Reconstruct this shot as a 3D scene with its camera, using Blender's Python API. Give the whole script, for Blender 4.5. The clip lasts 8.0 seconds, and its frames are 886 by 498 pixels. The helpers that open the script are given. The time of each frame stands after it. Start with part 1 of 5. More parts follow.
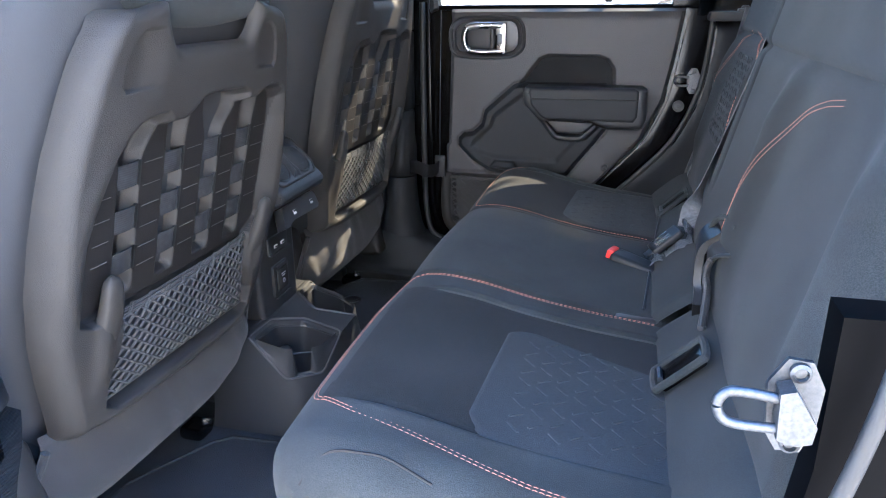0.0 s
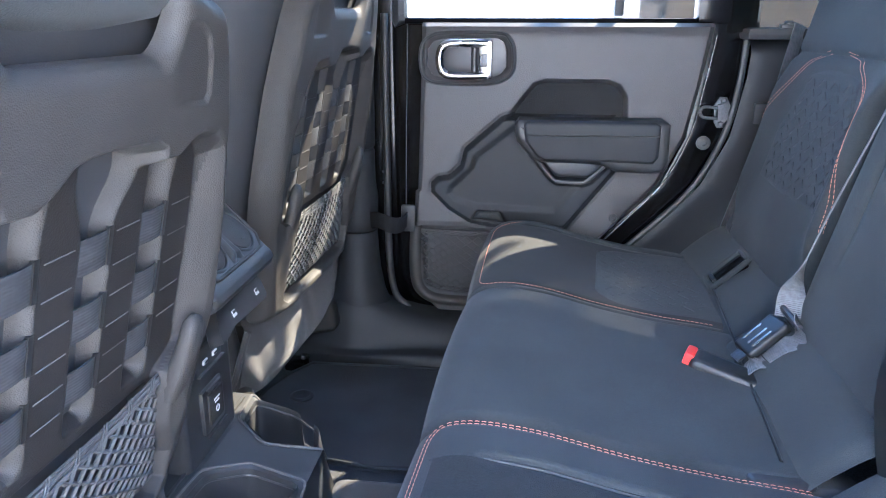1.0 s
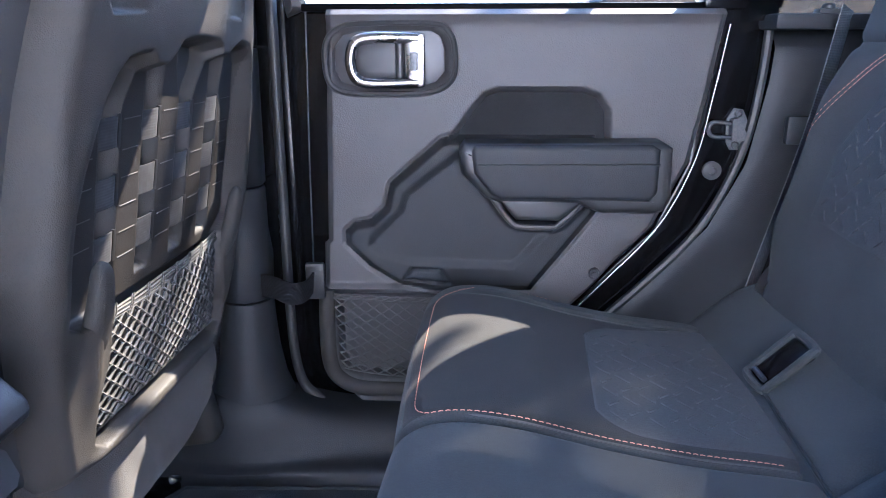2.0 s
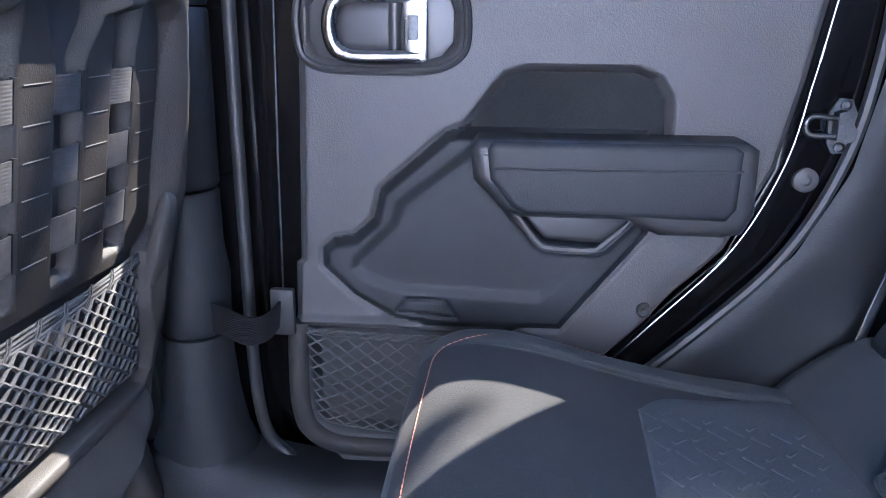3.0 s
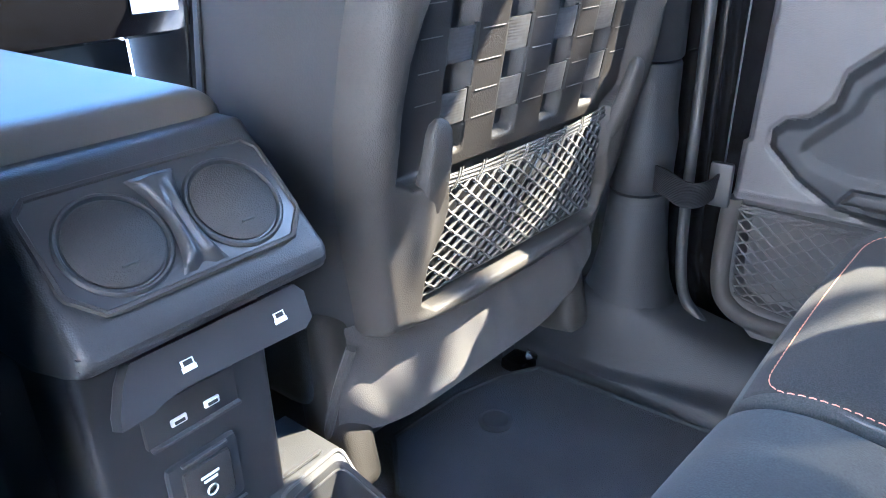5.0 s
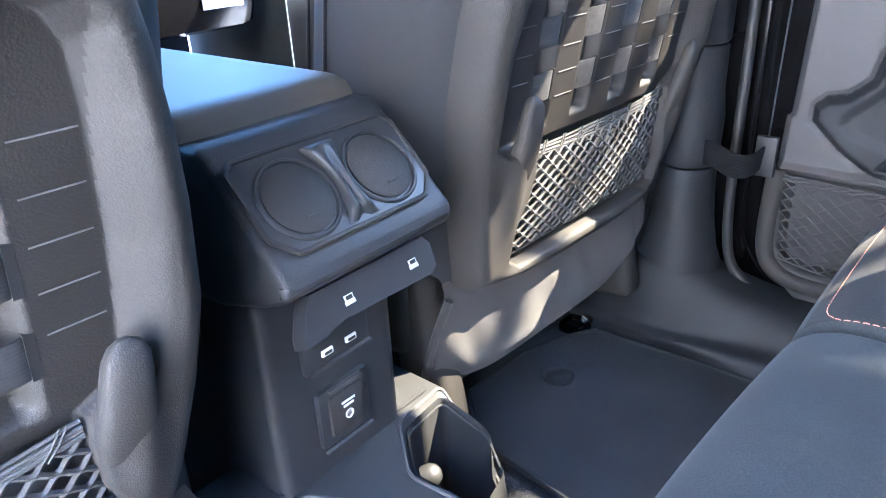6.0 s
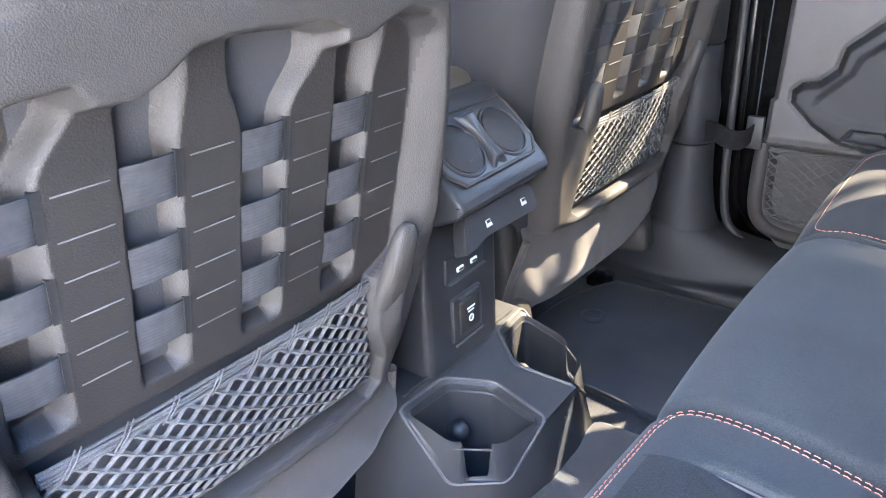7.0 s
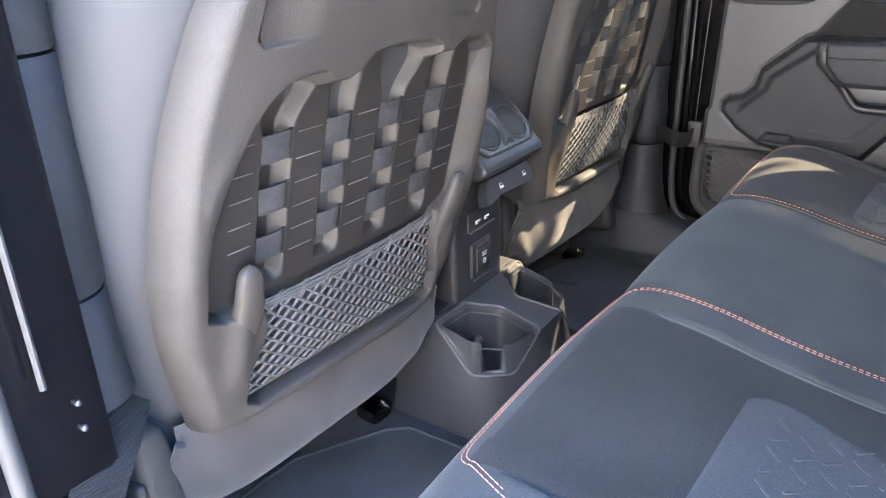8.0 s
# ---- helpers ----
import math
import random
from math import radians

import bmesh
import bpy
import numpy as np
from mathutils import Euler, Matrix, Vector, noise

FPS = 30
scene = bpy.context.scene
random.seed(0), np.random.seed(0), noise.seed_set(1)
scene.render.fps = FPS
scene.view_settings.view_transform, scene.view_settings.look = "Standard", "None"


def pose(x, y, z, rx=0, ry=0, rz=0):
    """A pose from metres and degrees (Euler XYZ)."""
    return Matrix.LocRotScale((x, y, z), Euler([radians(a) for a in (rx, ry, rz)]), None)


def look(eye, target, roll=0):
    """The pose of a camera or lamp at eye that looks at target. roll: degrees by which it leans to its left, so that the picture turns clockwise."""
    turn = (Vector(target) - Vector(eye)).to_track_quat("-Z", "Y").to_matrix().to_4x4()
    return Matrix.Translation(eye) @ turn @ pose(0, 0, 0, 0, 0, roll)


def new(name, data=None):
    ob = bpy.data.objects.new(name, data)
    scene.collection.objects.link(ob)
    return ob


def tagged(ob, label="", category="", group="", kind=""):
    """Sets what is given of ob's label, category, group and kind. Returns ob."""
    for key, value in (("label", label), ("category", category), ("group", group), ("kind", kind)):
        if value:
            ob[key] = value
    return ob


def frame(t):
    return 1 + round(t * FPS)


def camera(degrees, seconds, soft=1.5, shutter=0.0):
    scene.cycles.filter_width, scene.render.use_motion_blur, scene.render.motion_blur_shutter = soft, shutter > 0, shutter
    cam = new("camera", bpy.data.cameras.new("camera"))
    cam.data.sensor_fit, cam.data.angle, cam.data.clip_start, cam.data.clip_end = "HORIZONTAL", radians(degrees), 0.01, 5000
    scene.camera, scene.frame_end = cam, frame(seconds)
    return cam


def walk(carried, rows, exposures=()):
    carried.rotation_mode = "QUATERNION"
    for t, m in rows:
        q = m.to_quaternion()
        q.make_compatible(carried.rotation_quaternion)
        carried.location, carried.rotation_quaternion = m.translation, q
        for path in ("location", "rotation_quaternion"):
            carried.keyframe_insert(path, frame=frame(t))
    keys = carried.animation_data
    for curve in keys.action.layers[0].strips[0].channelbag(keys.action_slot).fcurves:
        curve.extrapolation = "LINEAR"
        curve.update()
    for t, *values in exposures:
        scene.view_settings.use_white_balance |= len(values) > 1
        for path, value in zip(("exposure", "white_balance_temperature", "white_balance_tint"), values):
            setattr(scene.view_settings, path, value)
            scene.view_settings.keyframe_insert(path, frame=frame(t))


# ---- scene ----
cam = camera(63.0, 8.0, soft=1.0)
PATH = [
    (0, (0.028, 0.087, 0.754), (-0.421, 1.921, 0.093), -0.6),
    (0.5, (-0.096, 0.295, 0.731), (-0.444, 2.159, 0.095), -0.4),
    (1, (-0.184, 0.468, 0.729), (-0.408, 2.361, 0.122), 0.1),
    (1.5, (-0.208, 0.696, 0.709), (-0.33, 2.611, 0.145), -0.2),
    (2, (-0.205, 0.894, 0.683), (-0.262, 2.813, 0.121), -0.1),
    (2.2, (-0.203, 0.968, 0.669), (-0.242, 2.888, 0.108), -0.1),
    (3.3, (-0.201, 1.171, 0.642), (-0.38, 3.066, 0.029), 1.9),
    (3.5, (-0.191, 1.157, 0.627), (-0.512, 3.031, 0.008), 1.2),
    (4, (-0.189, 1.094, 0.622), (-0.878, 2.839, -0.07), 0.7),
    (4.5, (-0.168, 1.073, 0.636), (-1.175, 2.606, -0.162), -0.2),
    (4.7, (-0.165, 1.063, 0.638), (-1.25, 2.53, -0.179), -0.4),
    (5.8, (-0.154, 0.962, 0.658), (-1.345, 2.323, -0.197), -2.7),
    (6, (-0.157, 0.921, 0.66), (-1.33, 2.294, -0.2), -2.8),
    (6.5, (-0.15, 0.796, 0.669), (-1.292, 2.201, -0.181), -3.3),
    (7, (-0.125, 0.635, 0.7), (-1.234, 2.07, -0.145), -3.1),
    (7.5, (-0.091, 0.479, 0.723), (-1.162, 1.951, -0.105), -2.3),
    (8, (-0.008, 0.316, 0.742), (-1.045, 1.832, -0.05), -1.6),
]
EXPOSURES = [(0.0, 4.48, 4260, 4), (1.0, 5.33, 4060, 5), (1.5, 5.45, 4050, 7), (2.0, 5.32, 4000, 11), (3.5, 5.6, 3840, 12), (4.5, 6.25, 3950, 4), (6.0, 6.1, 4080, 6), (7.0, 6.02, 4350, 6), (8.0, 5.52, 4620, 5)]
walk(cam, [(t, look(eye, target, roll)) for t, eye, target, roll in PATH], EXPOSURES)

# ---- light ----
SUN = Vector((0.84, 1.0, 1.50)).normalized()
world = bpy.data.worlds.new("sky")
scene.world = world
world.use_nodes = True
wn = world.node_tree
sky = wn.nodes.new("ShaderNodeTexSky")
sky.sky_type, sky.sun_disc = "NISHITA", False
sky.sun_elevation = math.asin(SUN.z)
sky.sun_rotation = math.atan2(SUN.x, SUN.y)
wn.nodes["Background"].inputs["Strength"].default_value = 0.15
wn.links.new(sky.outputs["Color"], wn.nodes["Background"].inputs["Color"])
lamp = bpy.data.lights.new("sun", "SUN")
lamp.energy, lamp.angle, lamp.color = 4.2, radians(0.53), (1.0, 0.69, 0.37)
sun = new("sun", lamp)
sun.matrix_world = look(SUN * 20, (0, 0, 0))

# ---- materials ----


def material(name, base, rough=0.6, metal=0.0, grain=0.0, size=400.0, bump=0.25, depth=0.0006, kind="noise", spec=0.5, sheen=0.0, coat=0.0, wear=0.25):
    """Base colour varied at two scales, with a fine relief of real size."""
    m = bpy.data.materials.new(name)
    m.use_nodes = True
    nt = m.node_tree
    b = nt.nodes["Principled BSDF"]
    b.inputs["Roughness"].default_value = rough
    b.inputs["Metallic"].default_value = metal
    b.inputs["Specular IOR Level"].default_value = spec
    b.inputs["Sheen Weight"].default_value = sheen
    b.inputs["Coat Weight"].default_value = coat
    co = nt.nodes.new("ShaderNodeTexCoord")
    big = nt.nodes.new("ShaderNodeTexNoise")
    big.inputs["Scale"].default_value, big.inputs["Detail"].default_value = 9.0, 5.0
    nt.links.new(co.outputs["Object"], big.inputs["Vector"])
    fine = nt.nodes.new("ShaderNodeTexNoise")
    fine.inputs["Scale"].default_value, fine.inputs["Detail"].default_value = size, 2.0
    nt.links.new(co.outputs["Object"], fine.inputs["Vector"])
    ramp = nt.nodes.new("ShaderNodeMapRange")
    ramp.inputs["From Min"].default_value, ramp.inputs["From Max"].default_value = 0.3, 0.7
    ramp.inputs["To Min"].default_value, ramp.inputs["To Max"].default_value = 1.0 - wear, 1.0 + wear
    nt.links.new(big.outputs["Fac"], ramp.inputs["Value"])
    g = nt.nodes.new("ShaderNodeMapRange")
    g.inputs["From Min"].default_value, g.inputs["From Max"].default_value = 0.3, 0.7
    g.inputs["To Min"].default_value, g.inputs["To Max"].default_value = 1.0 - grain, 1.0 + grain
    nt.links.new(fine.outputs["Fac"], g.inputs["Value"])
    mul = nt.nodes.new("ShaderNodeMath")
    mul.operation = "MULTIPLY"
    nt.links.new(ramp.outputs[0], mul.inputs[0])
    nt.links.new(g.outputs[0], mul.inputs[1])
    mix = nt.nodes.new("ShaderNodeVectorMath")
    mix.operation = "SCALE"
    mix.inputs[0].default_value = base
    nt.links.new(mul.outputs[0], mix.inputs["Scale"])
    nt.links.new(mix.outputs[0], b.inputs["Base Color"])
    rr = nt.nodes.new("ShaderNodeMapRange")
    rr.inputs["To Min"].default_value, rr.inputs["To Max"].default_value = max(rough - 0.08, 0.02), min(rough + 0.08, 1.0)
    nt.links.new(big.outputs["Fac"], rr.inputs["Value"])
    nt.links.new(rr.outputs[0], b.inputs["Roughness"])
    if bump:
        if kind == "leather":
            tex = nt.nodes.new("ShaderNodeTexVoronoi")
            tex.feature = "SMOOTH_F1"
            tex.inputs["Scale"].default_value = size
            height = tex.outputs["Distance"]
        elif kind == "weave":
            tex = nt.nodes.new("ShaderNodeTexWave")
            tex.bands_direction = "Z"
            tex.inputs["Scale"].default_value, tex.inputs["Distortion"].default_value = size, 0.0
            other = nt.nodes.new("ShaderNodeTexWave")
            other.bands_direction = "Y"
            other.inputs["Scale"].default_value, other.inputs["Distortion"].default_value = size * 0.5, 0.0
            nt.links.new(co.outputs["Object"], other.inputs["Vector"])
            add = nt.nodes.new("ShaderNodeMath")
            add.operation = "MULTIPLY_ADD"
            add.inputs[1].default_value = 0.25
            nt.links.new(other.outputs["Fac"], add.inputs[0])
            nt.links.new(tex.outputs["Fac"], add.inputs[2])
            height = add.outputs[0]
        else:
            tex = fine
            height = fine.outputs["Fac"]
        if tex is not fine:
            nt.links.new(co.outputs["Object"], tex.inputs["Vector"])
        bn = nt.nodes.new("ShaderNodeBump")
        bn.inputs["Strength"].default_value, bn.inputs["Distance"].default_value = bump, depth
        nt.links.new(height, bn.inputs["Height"])
        nt.links.new(bn.outputs["Normal"], b.inputs["Normal"])
    return m


# neutral black, its base tinted for the warm light that falls on it
PLASTIC = material("grained_black_plastic", (0.0310, 0.0290, 0.0262), 0.60, kind="leather", size=1000, bump=0.38, depth=0.0008, spec=0.28, wear=0.16)
SMOOTHP = material("smooth_black_plastic", (0.027, 0.027, 0.028), 0.40, size=900, bump=0.1, wear=0.12)
TRIM = material("charcoal_door_plastic", (0.050, 0.0482, 0.0482), 0.54, kind="leather", size=640, bump=0.45, depth=0.0008, wear=0.10)
FABRIC = material("black_woven_fabric", (0.0295, 0.0322, 0.0328), 0.9, grain=0.32, size=900, bump=0.5, depth=0.0008, spec=0.18, sheen=0.05, wear=0.25)
MAINF = material("warm_black_woven_fabric", (0.0192, 0.0196, 0.0198), 0.92, grain=0.4, size=800, bump=0.6, depth=0.0009, spec=0.15, sheen=0.04, wear=0.25)
INSERT = material("embossed_charcoal_fabric", (0.0350, 0.0378, 0.0400), 0.92, grain=0.3, size=700, bump=0.5, depth=0.0008, spec=0.2, sheen=0.04, wear=0.12)
SIDEF = material("smooth_grey_black_upholstery", (0.0265, 0.0275, 0.0300), 0.78, kind="leather", size=800, bump=0.2, wear=0.1)
# black vinyl with its base raised: the windscreen sheen put into colour
PADDED = material("sheen_paled_padded_vinyl", (0.095, 0.085, 0.068), 0.52, kind="leather", size=800, bump=0.15, spec=0.35, wear=0.1)
DARKP = material("dark_grained_trim_plastic", (0.0175, 0.0185, 0.0205), 0.55, kind="leather", size=900, bump=0.35, depth=0.0008, spec=0.3, wear=0.16)
SKIRT = material("felt_grey_fabric", (0.030, 0.028, 0.026), 0.95, grain=0.6, size=900, bump=0.6, depth=0.001, sheen=0.1)
CARPET = material("black_carpet", (0.038, 0.039, 0.042), 0.98, grain=0.8, size=700, bump=1.0, depth=0.003, wear=0.3)
WEB = material("charcoal_webbing", (0.0180, 0.0186, 0.0205), 0.85, grain=0.3, size=120, kind="weave", bump=0.14, depth=0.0010, wear=0.1)
# real black plastic parts, and the shade painted into hollows
SHADEBLACK = material("black_plastic_and_shade", (0.0095, 0.0095, 0.0095), 0.5, size=700, bump=0.2, wear=0.1)
CORD = material("grey_elastic_cord", (0.052, 0.051, 0.050), 0.8, grain=0.4, size=1200, bump=0.6, wear=0.15)
THREAD = material("orange_red_thread", (0.46, 0.20, 0.125), 0.7, grain=0.3, size=1500, bump=0.4, wear=0.2)
DTHREAD = material("grey_thread", (0.085, 0.082, 0.08), 0.7, size=1500, bump=0.3)
# darker copy of the black paint: shade on the near jamb as colour
JAMBP = material("shaded_black_jamb_paint", (0.0012, 0.0012, 0.0014), 0.5, size=60, bump=0.05, spec=0.04, wear=0.2)
PAINT = material("gloss_black_paint", (0.0035, 0.0035, 0.004), 0.16, size=60, bump=0.02, spec=0.25, wear=0.1)
BELTB = material("black_ribbed_webbing", (0.010, 0.010, 0.011), 0.85, size=150, kind="weave", bump=0.7, depth=0.001, spec=0.2)
CONS = material("satin_black_console_plastic", (0.026, 0.0263, 0.027), 0.48, kind="leather", size=1000, bump=0.3, depth=0.0007, spec=0.38, wear=0.16)
RUBBER = material("black_rubber", (0.020, 0.020, 0.020), 0.55, size=300, bump=0.3)
CHROME = material("satin_chrome", (0.32, 0.31, 0.30), 0.26, 1.0, size=500, bump=0.03, wear=0.06)
STEEL = material("zinc_plated_steel", (0.105, 0.108, 0.114), 0.52, 1.0, grain=0.2, size=260, bump=0.15, wear=0.2)
RED = material("red_button_plastic", (0.62, 0.035, 0.025), 0.4, size=500, bump=0.05, wear=0.08)
WHITE = material("white_print", (0.75, 0.75, 0.75), 0.6, size=500, bump=0.0, wear=0.05)
BELT = material("grey_seat_belt_webbing", (0.105, 0.108, 0.115), 0.6, grain=0.2, size=150, kind="weave", bump=0.6, depth=0.0008, wear=0.1)
HEADL = material("grey_headliner", (0.20, 0.20, 0.20), 0.95, grain=0.3, size=600, bump=0.4)
ASPHALT = material("pale_concrete", (0.37, 0.335, 0.29), 0.9, grain=0.5, size=60, bump=0.6, depth=0.006, wear=0.3)
STUCCO = material("cream_stucco", (0.55, 0.45, 0.30), 0.9, grain=0.1, size=30, bump=0.4, depth=0.004, wear=0.1)
BOUNCEW = material("white_bounce_wall", (0.64, 0.58, 0.50), 0.9, grain=0.08, size=30, bump=0.4, depth=0.004, wear=0.08)
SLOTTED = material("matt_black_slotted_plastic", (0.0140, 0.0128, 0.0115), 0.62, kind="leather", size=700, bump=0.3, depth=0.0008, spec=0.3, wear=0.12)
BARK = material("grey_brown_bark", (0.12, 0.09, 0.065), 0.9, grain=0.5, size=40, bump=0.8, depth=0.01)
LEAF = material("green_leaves", (0.06, 0.11, 0.03), 0.6, size=40, bump=0.1, wear=0.4)
CARW = material("white_car_paint", (0.75, 0.75, 0.76), 0.25, size=30, bump=0.0, coat=0.5, wear=0.03)
CARG = material("dark_green_car_paint", (0.03, 0.10, 0.06), 0.25, size=30, bump=0.0, coat=0.5, wear=0.05)
DARKG = material("dark_car_glass", (0.015, 0.017, 0.02), 0.06, size=30, bump=0.0, wear=0.05)
YELLOW = material("yellow_label_paper", (0.80, 0.60, 0.05), 0.7, size=200, bump=0.1, wear=0.05)

# ---- mesh helpers ----


def smooth(a, b, x):
    t = np.clip((np.asarray(x, float) - a) / (b - a), 0, 1)
    return t * t * (3 - 2 * t)


def part(name, shape, mat, parent=None, label="", at=None, shade=True, crease=38):
    """One mesh object from a bmesh or from (vertices, faces)."""
    me = bpy.data.meshes.new(name)
    if isinstance(shape, tuple):
        me.from_pydata([tuple(map(float, v)) for v in shape[0]], [], [tuple(f) for f in shape[1]])
    else:
        shape.to_mesh(me)
        shape.free()
    for m in (mat if isinstance(mat, (list, tuple)) else [mat]):
        me.materials.append(m)
    if shade:
        me.polygons.foreach_set("use_smooth", [True] * len(me.polygons))
        me.set_sharp_from_angle(angle=radians(crease))
    me.update()
    ob = new(name, me)
    if at is not None:
        ob.matrix_basis = at
    if parent is not None:
        ob.parent = parent
    if label:
        ob["label"] = label
    return ob


def thing(name, label, category, group="", kind="", at=None):
    ob = new(name)
    ob.empty_display_size = 0.05
    if at is not None:
        ob.matrix_basis = at
    return tagged(ob, label, category, group, kind)


def grid(X, Y, Z, flip=False, close=False):
    """Vertices and faces of a sheet given by three arrays of one shape."""
    n, k = X.shape
    V = np.stack([X, Y, Z], -1).reshape(-1, 3)
    F = []
    last = k if close else k - 1
    for i in range(n - 1):
        for j in range(last):
            a, b = i * k + j, i * k + (j + 1) % k
            c, d = (i + 1) * k + (j + 1) % k, (i + 1) * k + j
            F.append((a, d, c, b) if flip else (a, b, c, d))
    return V, F


def capped(g, k):
    """Closes both ends of a ring sheet of k columns."""
    V, F = g
    n = len(V)
    F = list(F) + [tuple(range(k))[::-1], tuple(range(n - k, n))]
    return V, F


def join(*shapes):
    V, F, n = [], [], 0
    for v, f in shapes:
        V += [tuple(p) for p in v]
        F += [tuple(i + n for i in q) for q in f]
        n += len(v)
    return V, F


def rbox(size, bevel=0.004, at=None, seg=2, taper=1.0):
    """A box with rounded edges; taper narrows its top."""
    bm = bmesh.new()
    bmesh.ops.create_cube(bm, size=1)
    for v in bm.verts:
        k = taper if v.co.z > 0 else 1.0
        v.co = Vector((v.co.x * size[0] * k, v.co.y * size[1] * k, v.co.z * size[2]))
    if bevel:
        bmesh.ops.bevel(bm, geom=list(bm.edges), offset=bevel, segments=seg, profile=0.6, affect="EDGES")
    if at is not None:
        bm.transform(at)
    return bm


def shape_of(bm):
    bm.verts.index_update()
    out = [tuple(v.co) for v in bm.verts], [tuple(v.index for v in f.verts) for f in bm.faces]
    bm.free()
    return out


def prism(poly, d0, d1, bevel=0.003, seg=2, axes="xz"):
    """A polygon of the plane x, z (or x, y; y, z) drawn out along the third axis from d0 to d1, its far rim rounded."""
    def put(p, d):
        return {"xz": (p[0], d, p[1]), "xy": (p[0], p[1], d), "yz": (d, p[0], p[1])}[axes]
    bm = bmesh.new()
    a = [bm.verts.new(put(p, d0)) for p in poly]
    b = [bm.verts.new(put(p, d1)) for p in poly]
    n = len(poly)
    bm.faces.new(a)
    top = bm.faces.new(b[::-1])
    for i in range(n):
        bm.faces.new((a[i], b[i], b[(i + 1) % n], a[(i + 1) % n]))
    bmesh.ops.recalc_face_normals(bm, faces=bm.faces)
    if bevel:
        bmesh.ops.bevel(bm, geom=list(top.edges), offset=bevel, segments=seg, profile=0.6, affect="EDGES")
    return bm


def spline(points, n, closed=False):
    """n points along a smooth curve through the given ones."""
    P = [np.array(p, float) for p in points]
    m = len(P)
    segs = m if closed else m - 1
    out = []
    for k in range(n):
        t = k / (n if closed else n - 1) * segs
        i = min(int(t), segs - 1)
        f = t - i
        if closed:
            p0, p1, p2, p3 = P[(i - 1) % m], P[i], P[(i + 1) % m], P[(i + 2) % m]
        else:
            p1, p2 = P[i], P[i + 1]
            p0 = P[i - 1] if i else 2 * p1 - p2
            p3 = P[i + 2] if i + 2 < m else 2 * p2 - p1
        out.append(0.5 * (2 * p1 + (p2 - p0) * f + (2 * p0 - 5 * p1 + 4 * p2 - p3) * f * f + (3 * p1 - p0 - 3 * p2 + p3) * f ** 3))
    return np.array(out)


def tube(pts, r, n=8, closed=False, flat=1.0, up=(0, 0, 1)):
    """A tube of radius r (a number or one per point) along pts; flat squeezes it along up."""
    pts = np.array(pts, float)
    k = len(pts)
    rs = np.full(k, r) if np.isscalar(r) else np.array(r, float)
    V = []
    for i in range(k):
        t = pts[(i + 1) % k] - pts[i - 1] if closed else pts[min(i + 1, k - 1)] - pts[max(i - 1, 0)]
        t = t / (np.linalg.norm(t) + 1e-9)
        u = np.array(up, float) - t * np.dot(up, t)
        if np.linalg.norm(u) < 1e-3:
            u = np.cross(t, (1, 0, 0.01))
        u = u / np.linalg.norm(u)
        w = np.cross(t, u)
        for j in range(n):
            a = 2 * math.pi * j / n
            V.append(pts[i] + rs[i] * (math.cos(a) * w + math.sin(a) * u * flat))
    F = []
    for i in range(k if closed else k - 1):
        for j in range(n):
            a, b = i * n + j, i * n + (j + 1) % n
            c, d = ((i + 1) % k) * n + (j + 1) % n, ((i + 1) % k) * n + j
            F.append((a, b, c, d))
    if not closed:
        F += [tuple(range(n))[::-1], tuple(range((k - 1) * n, k * n))]
    return V, F


def ribbon(pts, width, thick, side=(0, 1, 0)):
    """A flat strap along pts, its width along side."""
    pts = np.array(pts, float)
    V, F, k = [], [], len(pts)
    for i in range(k):
        t = pts[min(i + 1, k - 1)] - pts[max(i - 1, 0)]
        t = t / np.linalg.norm(t)
        s = np.array(side if np.ndim(side) == 1 else side[i], float)
        s = s - t * np.dot(s, t)
        s = s / np.linalg.norm(s)
        nrm = np.cross(t, s)
        for a, b in ((-1, -1), (1, -1), (1, 1), (-1, 1)):
            V.append(pts[i] + s * a * width / 2 + nrm * b * thick / 2)
    for i in range(k - 1):
        for j in range(4):
            a, b = i * 4 + j, i * 4 + (j + 1) % 4
            F.append((a, b, b + 4, a + 4))
    F += [(3, 2, 1, 0), tuple(range(4 * k - 4, 4 * k))]
    return V, F


def lathe(profile, n=24, axis="z"):
    """A turned shape from (radius, height) pairs."""
    a = np.linspace(0, 2 * math.pi, n, endpoint=False)
    R = np.array([p[0] for p in profile])[:, None]
    H = np.array([p[1] for p in profile])[:, None] + 0 * a[None]
    C, S = R * np.cos(a)[None], R * np.sin(a)[None]
    X, Y, Z = {"z": (C, S, H), "y": (C, H, S), "x": (H, C, S)}[axis]
    return capped(grid(X, Y, Z, close=True), n)


def sdf(px, pz, poly):
    """Distance to a polygon's rim, negative inside."""
    px, pz = np.asarray(px, float), np.asarray(pz, float)
    best = np.full(px.shape, 1e9)
    inside = np.zeros(px.shape, bool)
    n = len(poly)
    for i in range(n):
        (ax, az), (bx, bz) = poly[i], poly[(i + 1) % n]
        ex, ez = bx - ax, bz - az
        t = np.clip(((px - ax) * ex + (pz - az) * ez) / (ex * ex + ez * ez + 1e-12), 0, 1)
        best = np.minimum(best, np.hypot(px - ax - t * ex, pz - az - t * ez))
        cross = ((az > pz) != (bz > pz)) & (px < (bx - ax) * (pz - az) / (bz - az + 1e-12) + ax)
        inside ^= cross
    return np.where(inside, -best, best)


